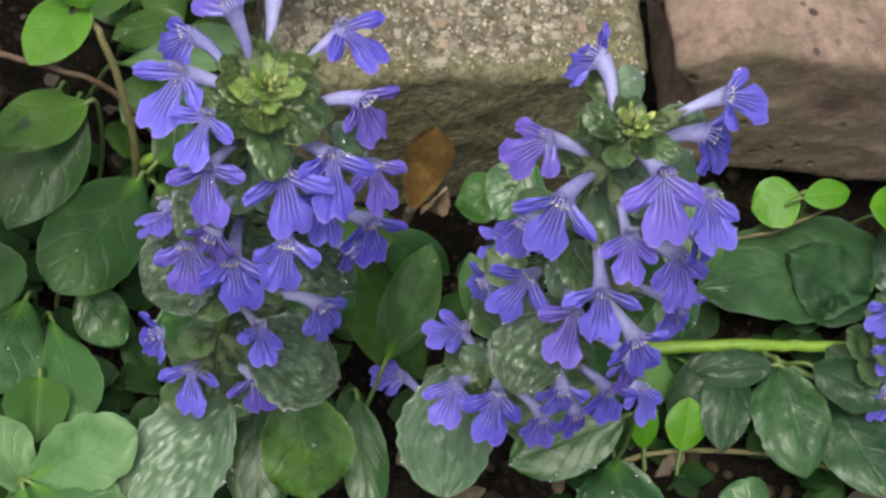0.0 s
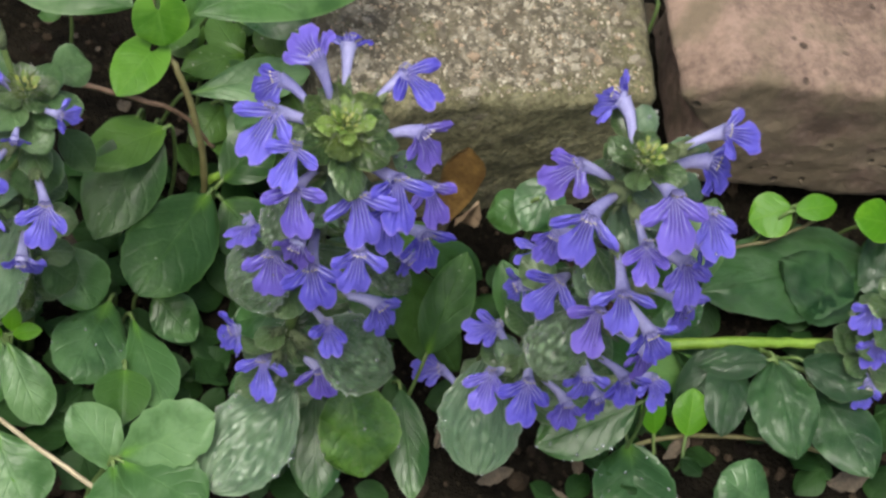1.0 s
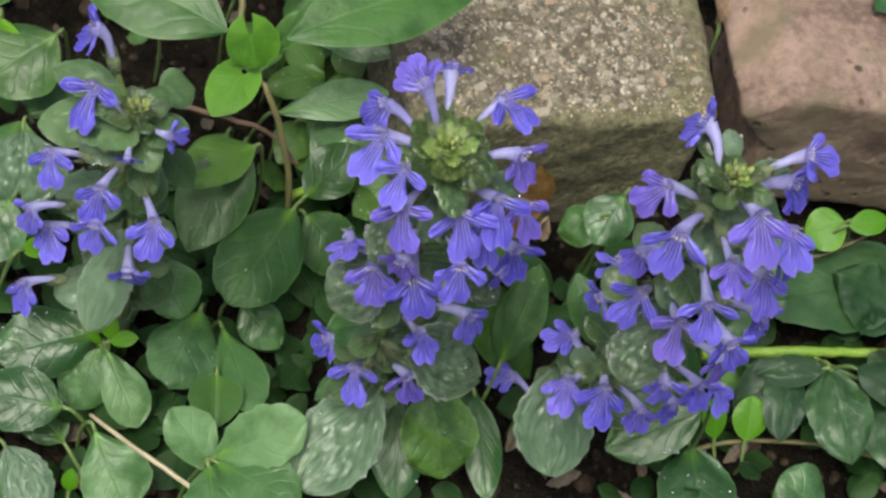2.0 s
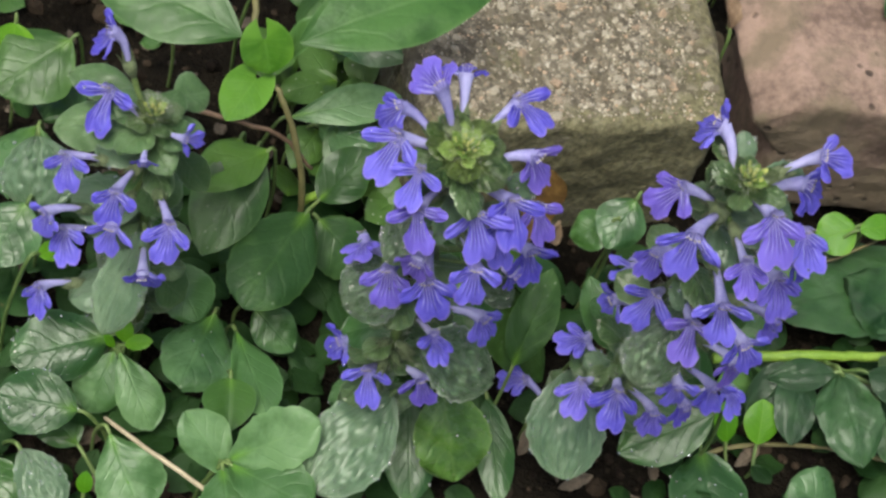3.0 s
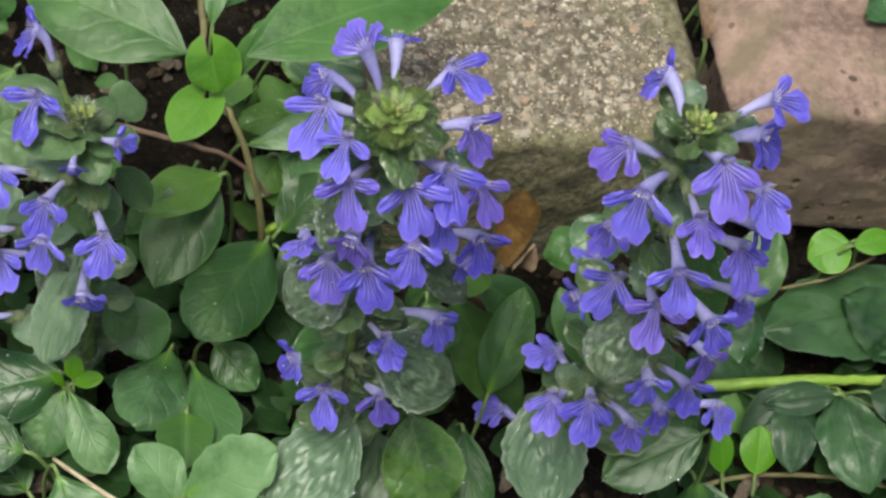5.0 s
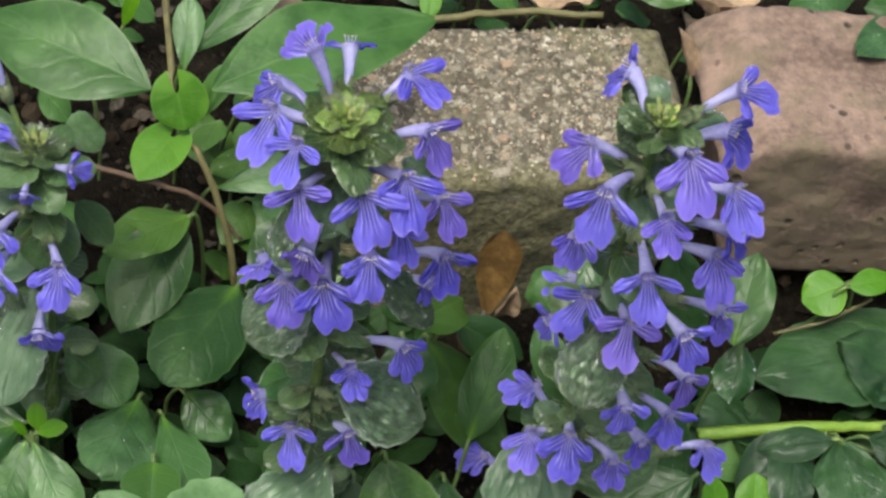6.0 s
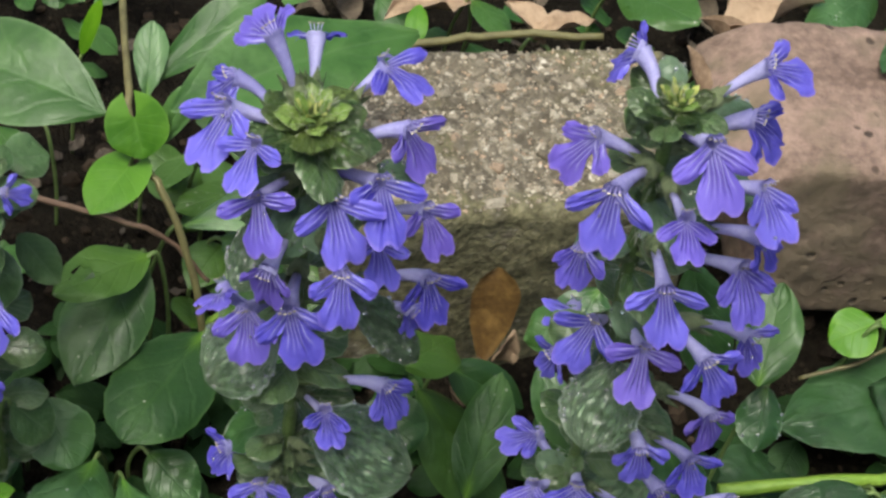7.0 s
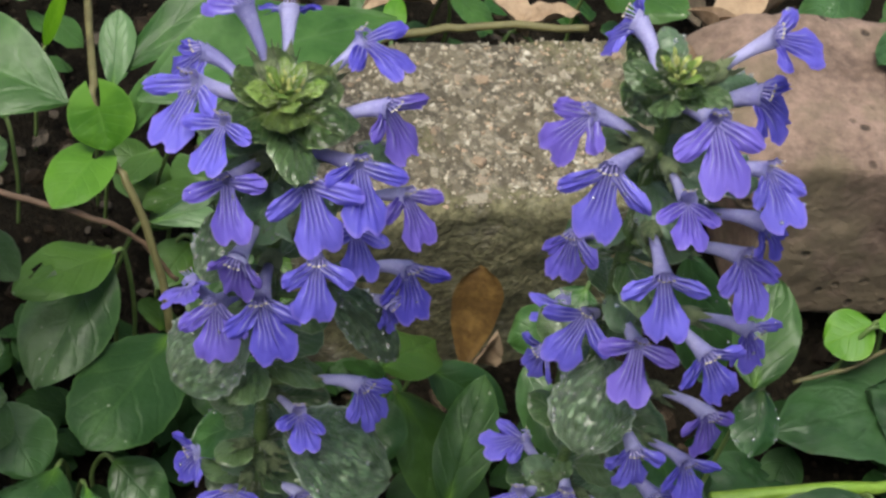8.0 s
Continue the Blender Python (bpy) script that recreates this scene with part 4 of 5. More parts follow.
bloom(bugle_c, (-0.0934, 0.0366, 0.1210), (-0.0925, 0.0372, 0.1156), False)
bloom(bugle_c, (-0.0842, 0.0414, 0.1240), (-0.0790, 0.0433, 0.1208), False)
bloom(bugle_c, (-0.1145, 0.0419, 0.0848), (-0.1166, 0.0390, 0.0764))
bloom(bugle_c, (-0.0992, 0.0324, 0.1120), (-0.1015, 0.0267, 0.1050))
bloom(bugle_c, (-0.0994, 0.0269, 0.1048), (-0.1004, 0.0232, 0.0964))
bloom(bugle_c, (-0.1100, 0.0434, 0.0727), (-0.1080, 0.0351, 0.0686))
bloom(bugle_c, (-0.0853, 0.0277, 0.1053), (-0.0856, 0.0195, 0.0997))
bloom(bugle_c, (-0.0897, 0.0275, 0.0810), (-0.0874, 0.0274, 0.0722))
bloom(bugle_c, (-0.1146, 0.0392, 0.0484), (-0.1167, 0.0342, 0.0410))
bloom(bugle_d, (0.1530, 0.0366, 0.0600), (0.1501, 0.0332, 0.0520))
bloom(bugle_d, (0.1560, 0.0300, 0.0520), (0.1552, 0.0256, 0.0440))
bloom(bugle_d, (0.1600, 0.0240, 0.0350), (0.1600, 0.0195, 0.0270))
bloom(bugle_d, (0.1650, 0.0300, 0.0620), (0.1673, 0.0261, 0.0540))

# withered calyces at the lowest whorl
for k in range(9):
    a = math.radians(40 * k + random.uniform(-15, 15))
    way = Vector((math.cos(a), math.sin(a), random.uniform(-0.1, 0.4))).normalized()
    spot = Vector((-0.0262, 0.0040, 0.086 + 0.004 * (k % 3))) + way * 0.0020
    part("withered_calyx", CALYX, dry_calyx, bugle_a, "dry brown calyx", Matrix.Translation(spot) @ way.to_track_quat("Y", "Z").to_matrix().to_4x4() @ Matrix.Scale(random.uniform(0.7, 1.0), 4))

# ---- leafy plants ----
rosette_round = thing("leafy_plant", -0.045, 0.075, 0, "low rosette of rounded dull green leaves", "ground cover", "ground cover plants")
rosette_oval = thing("leafy_plant", -0.060, 0.040, 0, "low rosette of small oval leaves with pale specks", "ground cover", "ground cover plants")
rosette_sprout = thing("leafy_plant", -0.092, 0.035, 0, "rosette of greyish leaves round a lime-green sprout", "ground cover", "ground cover plants")
rosette_bright = thing("leafy_plant", -0.072, -0.030, 0, "rosette of bright wavy-edged green leaves", "ground cover", "ground cover plants")
rosette_corner = thing("leafy_plant", -0.105, -0.005, 0, "low green leaves beside a dry stem", "ground cover", "ground cover plants")
heart_vine = thing("trailing_vine", -0.036, 0.077, 0, "brown-stemmed vine with bright heart-shaped leaves", "vine")
weed_tall = thing("weed", -0.060, 0.120, 0, "weed with long pale green arching leaves", "weed")
bush_right = thing("leafy_plant", 0.150, 0.040, 0, "low plant with dark veined leaves beside the brick", "ground cover", "ground cover plants")
lime_vine = thing("creeping_vine", 0.120, 0.060, 0, "creeping vine with small lime-green leaves", "vine")
back_weed = thing("weed", 0.10, 0.22, 0, "green leaves behind the blocks", "weed")
leaf(rosette_round, HOLED, (-0.0525, 0.0815, 0.0590), (-0.0745, 0.0668, 0.0620), 0.0150, 0, 0.12)
leaf(weed_tall, DULLOVAL, (-0.0275, 0.1060, 0.0430), (-0.0240, 0.0850, 0.0350), 0.0120, 0, 0.15)
leaf(weed_tall, DULLOVAL, (-0.0330, 0.1230, 0.0350), (-0.0205, 0.1030, 0.0400), 0.0110, 0, 0.15)
leaf(rosette_round, DULL, (-0.0380, 0.0725, 0.0410), (-0.0576, 0.0395, 0.0420), 0.0247, 0, 0.12)
leaf(rosette_round, DULLOVAL, (-0.0546, 0.0859, 0.0530), (-0.0691, 0.0570, 0.0400), 0.0214, 0, 0.15)
leaf(rosette_round, DULLOVAL, (-0.0584, 0.0941, 0.0460), (-0.0699, 0.0744, 0.0460), 0.0142, 10, 0.1)
leaf(rosette_round, DULL, (-0.0326, 0.0759, 0.0320), (-0.0171, 0.0648, 0.0220), 0.0190, 0, 0.2)
leaf(rosette_round, DULLOVAL, (-0.0332, 0.0804, 0.0360), (-0.0190, 0.0900, 0.0500), 0.0162, -10, 0.15)
leaf(rosette_oval, FRESH, (-0.0778, 0.0552, 0.0360), (-0.0684, 0.0421, 0.0260), 0.0161, 0, 0.1)
leaf(rosette_oval, BROAD, (-0.0641, 0.0446, 0.0260), (-0.0741, 0.0197, 0.0280), 0.0216, 0, 0.12)
leaf(rosette_oval, SPOON, (-0.0575, 0.0394, 0.0260), (-0.0496, 0.0088, 0.0340), 0.0143, 0, 0.1)
leaf(rosette_oval, OVATE, (-0.0510, 0.0494, 0.0220), (-0.0392, 0.0387, 0.0160), 0.0142, 0, 0.15)
leaf(rosette_oval, CUPPED, (-0.0601, 0.0209, 0.0320), (-0.0606, 0.0053, 0.0300), 0.0154, 0, 0.1)
leaf(rosette_oval, OVATE, (-0.0888, 0.0537, 0.0300), (-0.0878, 0.0385, 0.0220), 0.0148, 0, 0.1)
leaf(rosette_sprout, BROAD, (-0.0938, 0.0351, 0.0280), (-0.1214, 0.0284, 0.0240), 0.0212, 0, 0.1)
leaf(rosette_sprout, SPOON, (-0.0926, 0.0312, 0.0260), (-0.0990, 0.0173, 0.0140), 0.0149, 0, 0.15)
leaf(rosette_sprout, SPOON, (-0.0913, 0.0309, 0.0260), (-0.0808, 0.0115, 0.0160), 0.0136, 0, 0.15)
leaf(rosette_sprout, BROAD, (-0.1025, 0.0110, 0.0280), (-0.1248, 0.0149, 0.0280), 0.0191, 0, 0.12)
leaf(rosette_sprout, OVATE, (-0.1014, 0.0075, 0.0120), (-0.1130, 0.0221, 0.0100), 0.0146, 0, 0.1)
leaf(rosette_sprout, LIME, (-0.0903, 0.0332, 0.0280), (-0.0905, 0.0374, 0.0340), 0.0055, 0, 0.2)
leaf(rosette_sprout, LIME, (-0.0899, 0.0322, 0.0280), (-0.0826, 0.0316, 0.0320), 0.0048, 0, 0.2)
leaf(rosette_sprout, LIME, (-0.0928, 0.0313, 0.0280), (-0.0960, 0.0331, 0.0320), 0.0026, 0, 0.2)
leaf(rosette_bright, SPOON, (-0.0603, -0.0096, 0.0320), (-0.0742, 0.0042, 0.0440), 0.0143, 0, 0.12)
leaf(rosette_bright, WAVY, (-0.0613, -0.0075, 0.0400), (-0.0406, -0.0051, 0.0600), 0.0180, 0, 0.15)
leaf(rosette_bright, WAVY, (-0.0613, -0.0092, 0.0400), (-0.0416, -0.0261, 0.0520), 0.0179, 0, 0.15)
leaf(rosette_bright, WAVY, (-0.0633, -0.0096, 0.0380), (-0.0618, -0.0280, 0.0400), 0.0153, 0, 0.15)
leaf(rosette_corner, SPOON, (-0.0938, 0.0036, 0.0300), (-0.0840, -0.0166, 0.0220), 0.0200, 0, 0.1)
leaf(rosette_corner, WRINKLED, (-0.1176, -0.0006, 0.0260), (-0.1070, -0.0173, 0.0220), 0.0142, 0, 0.1)
leaf(rosette_corner, LIME, (-0.0998, -0.0106, 0.0200), (-0.0994, -0.0067, 0.0260), 0.0047, 0, 0.2)
leaf(rosette_corner, LIME, (-0.0895, -0.0120, 0.0200), (-0.0889, -0.0087, 0.0260), 0.0053, 0, 0.2)
leaf(rosette_corner, OVATE, (-0.1262, -0.0012, 0.0220), (-0.1223, -0.0169, 0.0200), 0.0170, 0, 0.1)
leaf(heart_vine, HEART, (-0.0580, 0.0952, 0.0760), (-0.0666, 0.0815, 0.0740), 0.0142, 0, 0.1)
leaf(heart_vine, FOLDED, (-0.0572, 0.1010, 0.0870), (-0.0545, 0.0952, 0.0790), 0.0150, 8, 0.1)
leaf(heart_vine, SPOON, (-0.0514, 0.0978, 0.0800), (-0.0440, 0.1037, 0.0960), 0.0072, 25, 0.1)
leaf(weed_tall, LANCE, (-0.0640, 0.1000, 0.0890), (-0.1080, 0.1260, 0.0860), 0.0265, -8, 0.2)
leaf(weed_tall, LANCE, (-0.0490, 0.0930, 0.0980), (0.0090, 0.1180, 0.1020), 0.0272, -8, 0.22)
leaf(weed_tall, LANCE, (-0.0512, 0.1515, 0.0500), (-0.0165, 0.1756, 0.0700), 0.0130, 0, 0.2)
leaf(weed_tall, SPOON, (-0.0527, 0.1465, 0.0480), (-0.0517, 0.1643, 0.0600), 0.0097, 0, 0.2)
leaf(weed_tall, OVATE, (-0.0794, 0.1436, 0.0400), (-0.0894, 0.1566, 0.0600), 0.0144, 0, 0.1)
leaf(weed_tall, LIME, (-0.0706, 0.1720, 0.0400), (-0.0655, 0.1726, 0.0600), 0.0056, 0, 0.1)
leaf(weed_tall, SPOON, (-0.0441, 0.1016, 0.0480), (-0.0104, 0.1075, 0.0550), 0.0133, 0, 0.1)
leaf(weed_tall, OVATE, (-0.0324, 0.1331, 0.0520), (-0.0035, 0.1228, 0.0580), 0.0188, 0, 0.15)
leaf(weed_tall, OVATE, (-0.0331, 0.1045, 0.0400), (-0.0169, 0.0954, 0.0450), 0.0138, 0, 0.1)
leaf(weed_tall, DULLOVAL, (-0.1097, 0.1148, 0.0600), (-0.1311, 0.1017, 0.0500), 0.0246, 0, 0.1)
leaf(weed_tall, OVATE, (-0.1068, 0.1151, 0.0400), (-0.1161, 0.0999, 0.0400), 0.0160, 0, 0.1)
leaf(weed_tall, BROAD, (-0.1177, 0.0954, 0.0420), (-0.1244, 0.0706, 0.0420), 0.0262, 0, 0.1)
leaf(weed_tall, LIME, (-0.1259, 0.1191, 0.0600), (-0.1268, 0.1121, 0.0500), 0.0132, 0, 0.1)
leaf(bugle_a, WRINKLED, (-0.0190, 0.0055, 0.0580), (-0.0391, -0.0196, 0.0480), 0.0230, 0, 0.12)
leaf(bugle_a, SHINY, (-0.0023, 0.0115, 0.0500), (0.0045, -0.0073, 0.0300), 0.0228, 0, 0.15)
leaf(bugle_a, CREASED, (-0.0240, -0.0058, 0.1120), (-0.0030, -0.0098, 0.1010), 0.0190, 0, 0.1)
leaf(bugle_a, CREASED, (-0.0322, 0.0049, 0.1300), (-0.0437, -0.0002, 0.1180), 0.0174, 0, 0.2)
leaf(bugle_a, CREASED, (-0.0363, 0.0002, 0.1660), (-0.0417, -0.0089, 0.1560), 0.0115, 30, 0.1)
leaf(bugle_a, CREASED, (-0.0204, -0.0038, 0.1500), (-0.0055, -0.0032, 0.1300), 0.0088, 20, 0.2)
leaf(bugle_a, WRINKLED, (-0.0187, 0.0030, 0.1760), (-0.0106, 0.0018, 0.1720), 0.0060, 10, 0.1)
leaf(bugle_a, GLOSSY, (-0.0239, 0.0081, 0.0960), (-0.0378, 0.0103, 0.0840), 0.0132, 10, 0.2)
leaf(bugle_a, GLOSSY, (-0.0151, 0.0151, 0.0420), (-0.0316, 0.0145, 0.0340), 0.0145, 0, 0.2)
leaf(bugle_a, GLOSSY, (-0.0074, 0.0175, 0.0300), (-0.0067, -0.0101, 0.0200), 0.0164, 0, 0.2)
leaf(bugle_a, GLOSSY, (0.0196, 0.0235, 0.0200), (0.0223, -0.0068, 0.0140), 0.0118, 0, 0.2)
leaf(bugle_a, DULLOVAL, (0.0117, 0.0476, 0.0520), (0.0366, 0.0307, 0.0200), 0.0192, 0, 0.15)
leaf(bugle_a, DULLOVAL, (0.0033, 0.0335, 0.0800), (0.0186, 0.0516, 0.0660), 0.0153, 0, 0.2)
leaf(bugle_a, DULLOVAL, (0.0183, 0.0505, 0.0580), (0.0384, 0.0472, 0.0460), 0.0123, 20, 0.2)
leaf(bugle_a, DULLOVAL, (0.0242, 0.0282, 0.0340), (0.0313, 0.0479, 0.0580), 0.0140, 0, 0.15)
leaf(bugle_a, DULLOVAL, (0.0027, 0.0415, 0.0600), (0.0042, 0.0265, 0.0520), 0.0169, 0, 0.15)
leaf(bugle_b, WRINKLED, (0.0344, 0.0160, 0.0580), (0.0348, -0.0101, 0.0400), 0.0235, 0, 0.1)
leaf(bugle_b, GLOSSY, (0.0790, 0.0075, 0.0500), (0.0529, -0.0002, 0.0380), 0.0181, 0, 0.12)
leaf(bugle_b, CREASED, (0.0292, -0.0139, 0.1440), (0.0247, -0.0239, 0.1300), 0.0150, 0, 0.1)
leaf(bugle_b, GLOSSY, (0.0342, 0.0341, 0.0800), (0.0420, 0.0166, 0.0700), 0.0104, 25, 0.1)
leaf(bugle_b, OVATE, (0.0582, 0.0706, 0.0640), (0.0496, 0.0580, 0.0560), 0.0155, 0, 0.1)
leaf(bugle_b, GLOSSY, (0.0456, 0.0054, 0.1500), (0.0553, -0.0040, 0.1240), 0.0118, 15, 0.1)
leaf(bugle_b, DULLOVAL, (0.0854, 0.0290, 0.0800), (0.0928, 0.0500, 0.0920), 0.0154, -20, 0.1)
leaf(bugle_b, BROAD, (0.0922, 0.0365, 0.0700), (0.0898, 0.0251, 0.0600), 0.0112, 0, 0.1)
leaf(bugle_b, BRACT, (0.0236, -0.0103, 0.2050), (0.0169, -0.0124, 0.2020), 0.0099, 0, 0.1)
leaf(bugle_b, FURROWED, (0.0287, -0.0098, 0.2050), (0.0387, -0.0098, 0.2040), 0.0059, 20, 0.1)
leaf(bugle_b, BRACT, (0.0242, -0.0081, 0.2060), (0.0184, -0.0022, 0.2060), 0.0059, -10, 0.1)
leaf(bugle_b, FURROWED, (0.0252, -0.0085, 0.2080), (0.0227, -0.0031, 0.2100), 0.0052, 0, 0.1)
leaf(bugle_b, FURROWED, (0.0401, -0.0021, 0.1800), (0.0487, -0.0020, 0.1760), 0.0076, 20, 0.1)
leaf(bugle_b, BRACT, (0.0286, -0.0095, 0.1860), (0.0259, -0.0081, 0.1760), 0.0074, 20, 0.1)
leaf(bugle_b, OVATE, (0.0629, 0.0220, 0.0700), (0.0801, 0.0116, 0.0400), 0.0156, 0, 0.1)
leaf(bugle_b, OVATE, (0.0356, 0.0107, 0.0900), (0.0372, 0.0307, 0.0760), 0.0080, 0, 0.1)
leaf(bugle_b, OVATE, (0.0512, 0.0648, 0.0600), (0.0410, 0.0646, 0.0500), 0.0134, 0, 0.1)
leaf(bugle_c, GREYISH, (-0.0959, 0.0590, 0.1040), (-0.1141, 0.0586, 0.0980), 0.0140, 0, 0.2)
leaf(bugle_c, GREYISH, (-0.0952, 0.0623, 0.1120), (-0.1112, 0.0678, 0.1100), 0.0101, 0, 0.2)
leaf(bugle_c, GREYISH, (-0.0852, 0.0616, 0.1120), (-0.0760, 0.0656, 0.1100), 0.0116, 0, 0.15)
leaf(bugle_c, GREYISH, (-0.0893, 0.0500, 0.1000), (-0.0887, 0.0422, 0.0840), 0.0159, 0, 0.1)
leaf(bugle_c, GREYISH, (-0.0820, 0.0549, 0.0960), (-0.0731, 0.0517, 0.0840), 0.0090, 0, 0.1)
leaf(bugle_c, WRINKLED, (-0.0907, 0.0384, 0.0820), (-0.0982, 0.0182, 0.0620), 0.0137, 0, 0.1)
leaf(bugle_c, CREASED, (-0.0952, 0.0369, 0.0840), (-0.0981, 0.0343, 0.0640), 0.0105, 0, 0.1)
leaf(bugle_c, GREYISH, (-0.0834, 0.0419, 0.0520), (-0.0742, 0.0418, 0.0400), 0.0127, 0, 0.1)
leaf(bugle_c, WRINKLED, (-0.1178, 0.0806, 0.0600), (-0.1165, 0.0638, 0.0480), 0.0238, 0, 0.1)
leaf(bugle_c, OVATE, (-0.1197, 0.0630, 0.0520), (-0.1294, 0.0492, 0.0400), 0.0190, 0, 0.1)
leaf(bugle_c, LIME, (-0.1161, 0.0423, 0.0600), (-0.1086, 0.0458, 0.0580), 0.0062, 0, 0.1)
leaf(bugle_c, GREYISH, (-0.0894, 0.0516, 0.1120), (-0.0914, 0.0464, 0.1040), 0.0115, 0, 0.1)
leaf(bugle_c, GREYISH, (-0.0851, 0.0529, 0.1120), (-0.0814, 0.0542, 0.1040), 0.0072, 0, 0.1)
leaf(bush_right, VEINED, (0.1770, 0.0740, 0.0220), (0.1170, 0.0600, 0.0220), 0.0313, 0, 0.1)
leaf(bush_right, VEINED, (0.1770, 0.0820, 0.0280), (0.1950, 0.0560, 0.0220), 0.0289, 0, 0.1)
leaf(bush_right, VEINED, (0.1690, 0.0570, 0.0180), (0.1430, 0.0690, 0.0280), 0.0232, 0, 0.1)
leaf(bush_right, SHADE, (0.1250, 0.0367, 0.0260), (0.1070, 0.0250, 0.0120), 0.0176, 0, 0.1)
leaf(bush_right, SHADE, (0.1231, 0.0376, 0.0240), (0.1178, 0.0132, 0.0180), 0.0147, 0, 0.1)
leaf(bush_right, VEINED, (0.1353, 0.0352, 0.0260), (0.1391, 0.0047, 0.0220), 0.0217, 0, 0.1)
leaf(bush_right, SHADE, (0.1503, 0.0289, 0.0200), (0.1628, -0.0002, 0.0220), 0.0212, 0, 0.1)
leaf(bush_right, BROAD, (0.0895, 0.0120, 0.0140), (0.0893, -0.0154, 0.0140), 0.0256, 0, 0.1)
leaf(bush_right, BROAD, (0.1297, -0.0098, 0.0160), (0.1147, -0.0008, 0.0200), 0.0206, 0, 0.1)
leaf(bush_right, SHADE, (0.1428, 0.0336, 0.0300), (0.1613, 0.0210, 0.0340), 0.0140, 0, 0.1)
leaf(bush_right, SHADE, (0.1323, 0.0341, 0.0280), (0.1120, 0.0341, 0.0220), 0.0105, 0, 0.1)
leaf(lime_vine, LIME, (0.1432, 0.0812, 0.0400), (0.1313, 0.0788, 0.0340), 0.0152, 0, 0.15)
leaf(lime_vine, LIME, (0.1431, 0.0788, 0.0420), (0.1562, 0.0807, 0.0440), 0.0086, 0, 0.15)
leaf(lime_vine, LIME, (0.1775, 0.0758, 0.0420), (0.1610, 0.0755, 0.0460), 0.0140, 0, 0.15)
leaf(lime_vine, LIME, (0.0991, 0.0159, 0.0120), (0.0964, 0.0250, 0.0220), 0.0080, 0, 0.15)
leaf(lime_vine, LIME, (0.1093, 0.0155, 0.0120), (0.1102, 0.0272, 0.0200), 0.0116, 0, 0.15)
leaf(back_weed, OVATE, (0.0938, 0.2138, 0.0400), (0.1113, 0.1884, 0.0500), 0.0200, 0, 0.2)
leaf(back_weed, OVATE, (0.1665, 0.1954, 0.0600), (0.1321, 0.1589, 0.0700), 0.0157, 0, 0.2)
leaf(back_weed, OVATE, (0.1766, 0.1624, 0.0700), (0.1453, 0.1357, 0.0820), 0.0151, 0, 0.2)
leaf(back_weed, OVATE, (0.0456, 0.2041, 0.0400), (0.0526, 0.1802, 0.0460), 0.0089, 0, 0.2)
leaf(back_weed, LIME, (0.0253, 0.1819, 0.0400), (0.0272, 0.1934, 0.0460), 0.0070, 0, 0.2)

# ---- stems, twigs, litter ----
stem(heart_vine, "stem", [(-0.036, 0.077, 0.010), (-0.040, 0.082, 0.045), (-0.049, 0.091, 0.070), (-0.0545, 0.0990, 0.0740), (-0.0585, 0.1120, 0.0775)], 0.0011, 0.0008, stem_brown, "olive brown stem")
stem(heart_vine, "stem", [(-0.0818, 0.0823, 0.0782), (-0.0608, 0.0836, 0.0700), (-0.0476, 0.0860, 0.0597), (-0.0371, 0.0851, 0.0461)], 0.0008, 0.0006, stem_red, "reddish creeping stem")
stem(weed_tall, "stem", [(-0.0580, 0.1090, 0.0770), (-0.0588, 0.1240, 0.0790), (-0.0603, 0.1613, 0.0750)], 0.0010, 0.0010, stem_brown, "olive stem")
stem(weed_tall, "stem", [(-0.0373, 0.0827, 0.0300), (-0.0299, 0.0845, 0.0380), (-0.0202, 0.0921, 0.0480)], 0.0012, 0.0014, stalk_lime, "lime petiole")

leaf(lime_vine, VEINED, (0.1240, 0.0520, 0.0060), (0.0930, 0.0500, 0.0100), 0.0200, 0, 0.15)
leaf(lime_vine, FRESH, (0.1230, 0.0400, 0.0050), (0.1000, 0.0370, 0.0090), 0.0130, 0, 0.15)
lime_stalk = thing("grass_stalk", 0.1396, 0.0460, 0.0160, "thick lime-green grass stalk lying over the leaves", "grass stalk")
stem(lime_stalk, "stalk", [(0.0980, 0.0446, 0.0135), (0.1313, 0.0453, 0.0170), (0.1550, 0.0461, 0.0170), (0.2062, 0.0463, 0.0200)], 0.0019, 0.0015, stalk_lime)
stem(lime_stalk, "side_shoot", [(0.1354, 0.0440, 0.0160), (0.1404, 0.0383, 0.0200), (0.1549, 0.0327, 0.0200), (0.1794, 0.0311, 0.0180)], 0.0008, 0.0010, stem_green, "thin green shoot")
stem(lime_vine, "stem", [(0.0926, 0.0137, 0.0060), (0.1074, 0.0171, 0.0080), (0.1336, 0.0167, 0.0090), (0.1714, 0.0102, 0.0090)], 0.0008, 0.0008, stem_brown, "brown creeping stem")
stem(lime_vine, "stem", [(0.1238, 0.0732, 0.0250), (0.1398, 0.0750, 0.0300), (0.1536, 0.0806, 0.0340)], 0.0006, 0.0006, stem_brown, "thin stem")

straw_stem = thing("straw", -0.0838, -0.0015, 0.0300, "pale dry straw-coloured stem lying among leaves", "straw")
stem(straw_stem, "stalk", [(-0.0949, 0.0099, 0.0260), (-0.0832, -0.0020, 0.0320), (-0.0717, -0.0112, 0.0340), (-0.0426, -0.0341, 0.0340)], 0.0006, 0.0008, straw, "", 0.00012)

back_twig = thing("twig", 0.0455, 0.1746, 0.0520, "olive brown twig lying behind the concrete block", "twig")
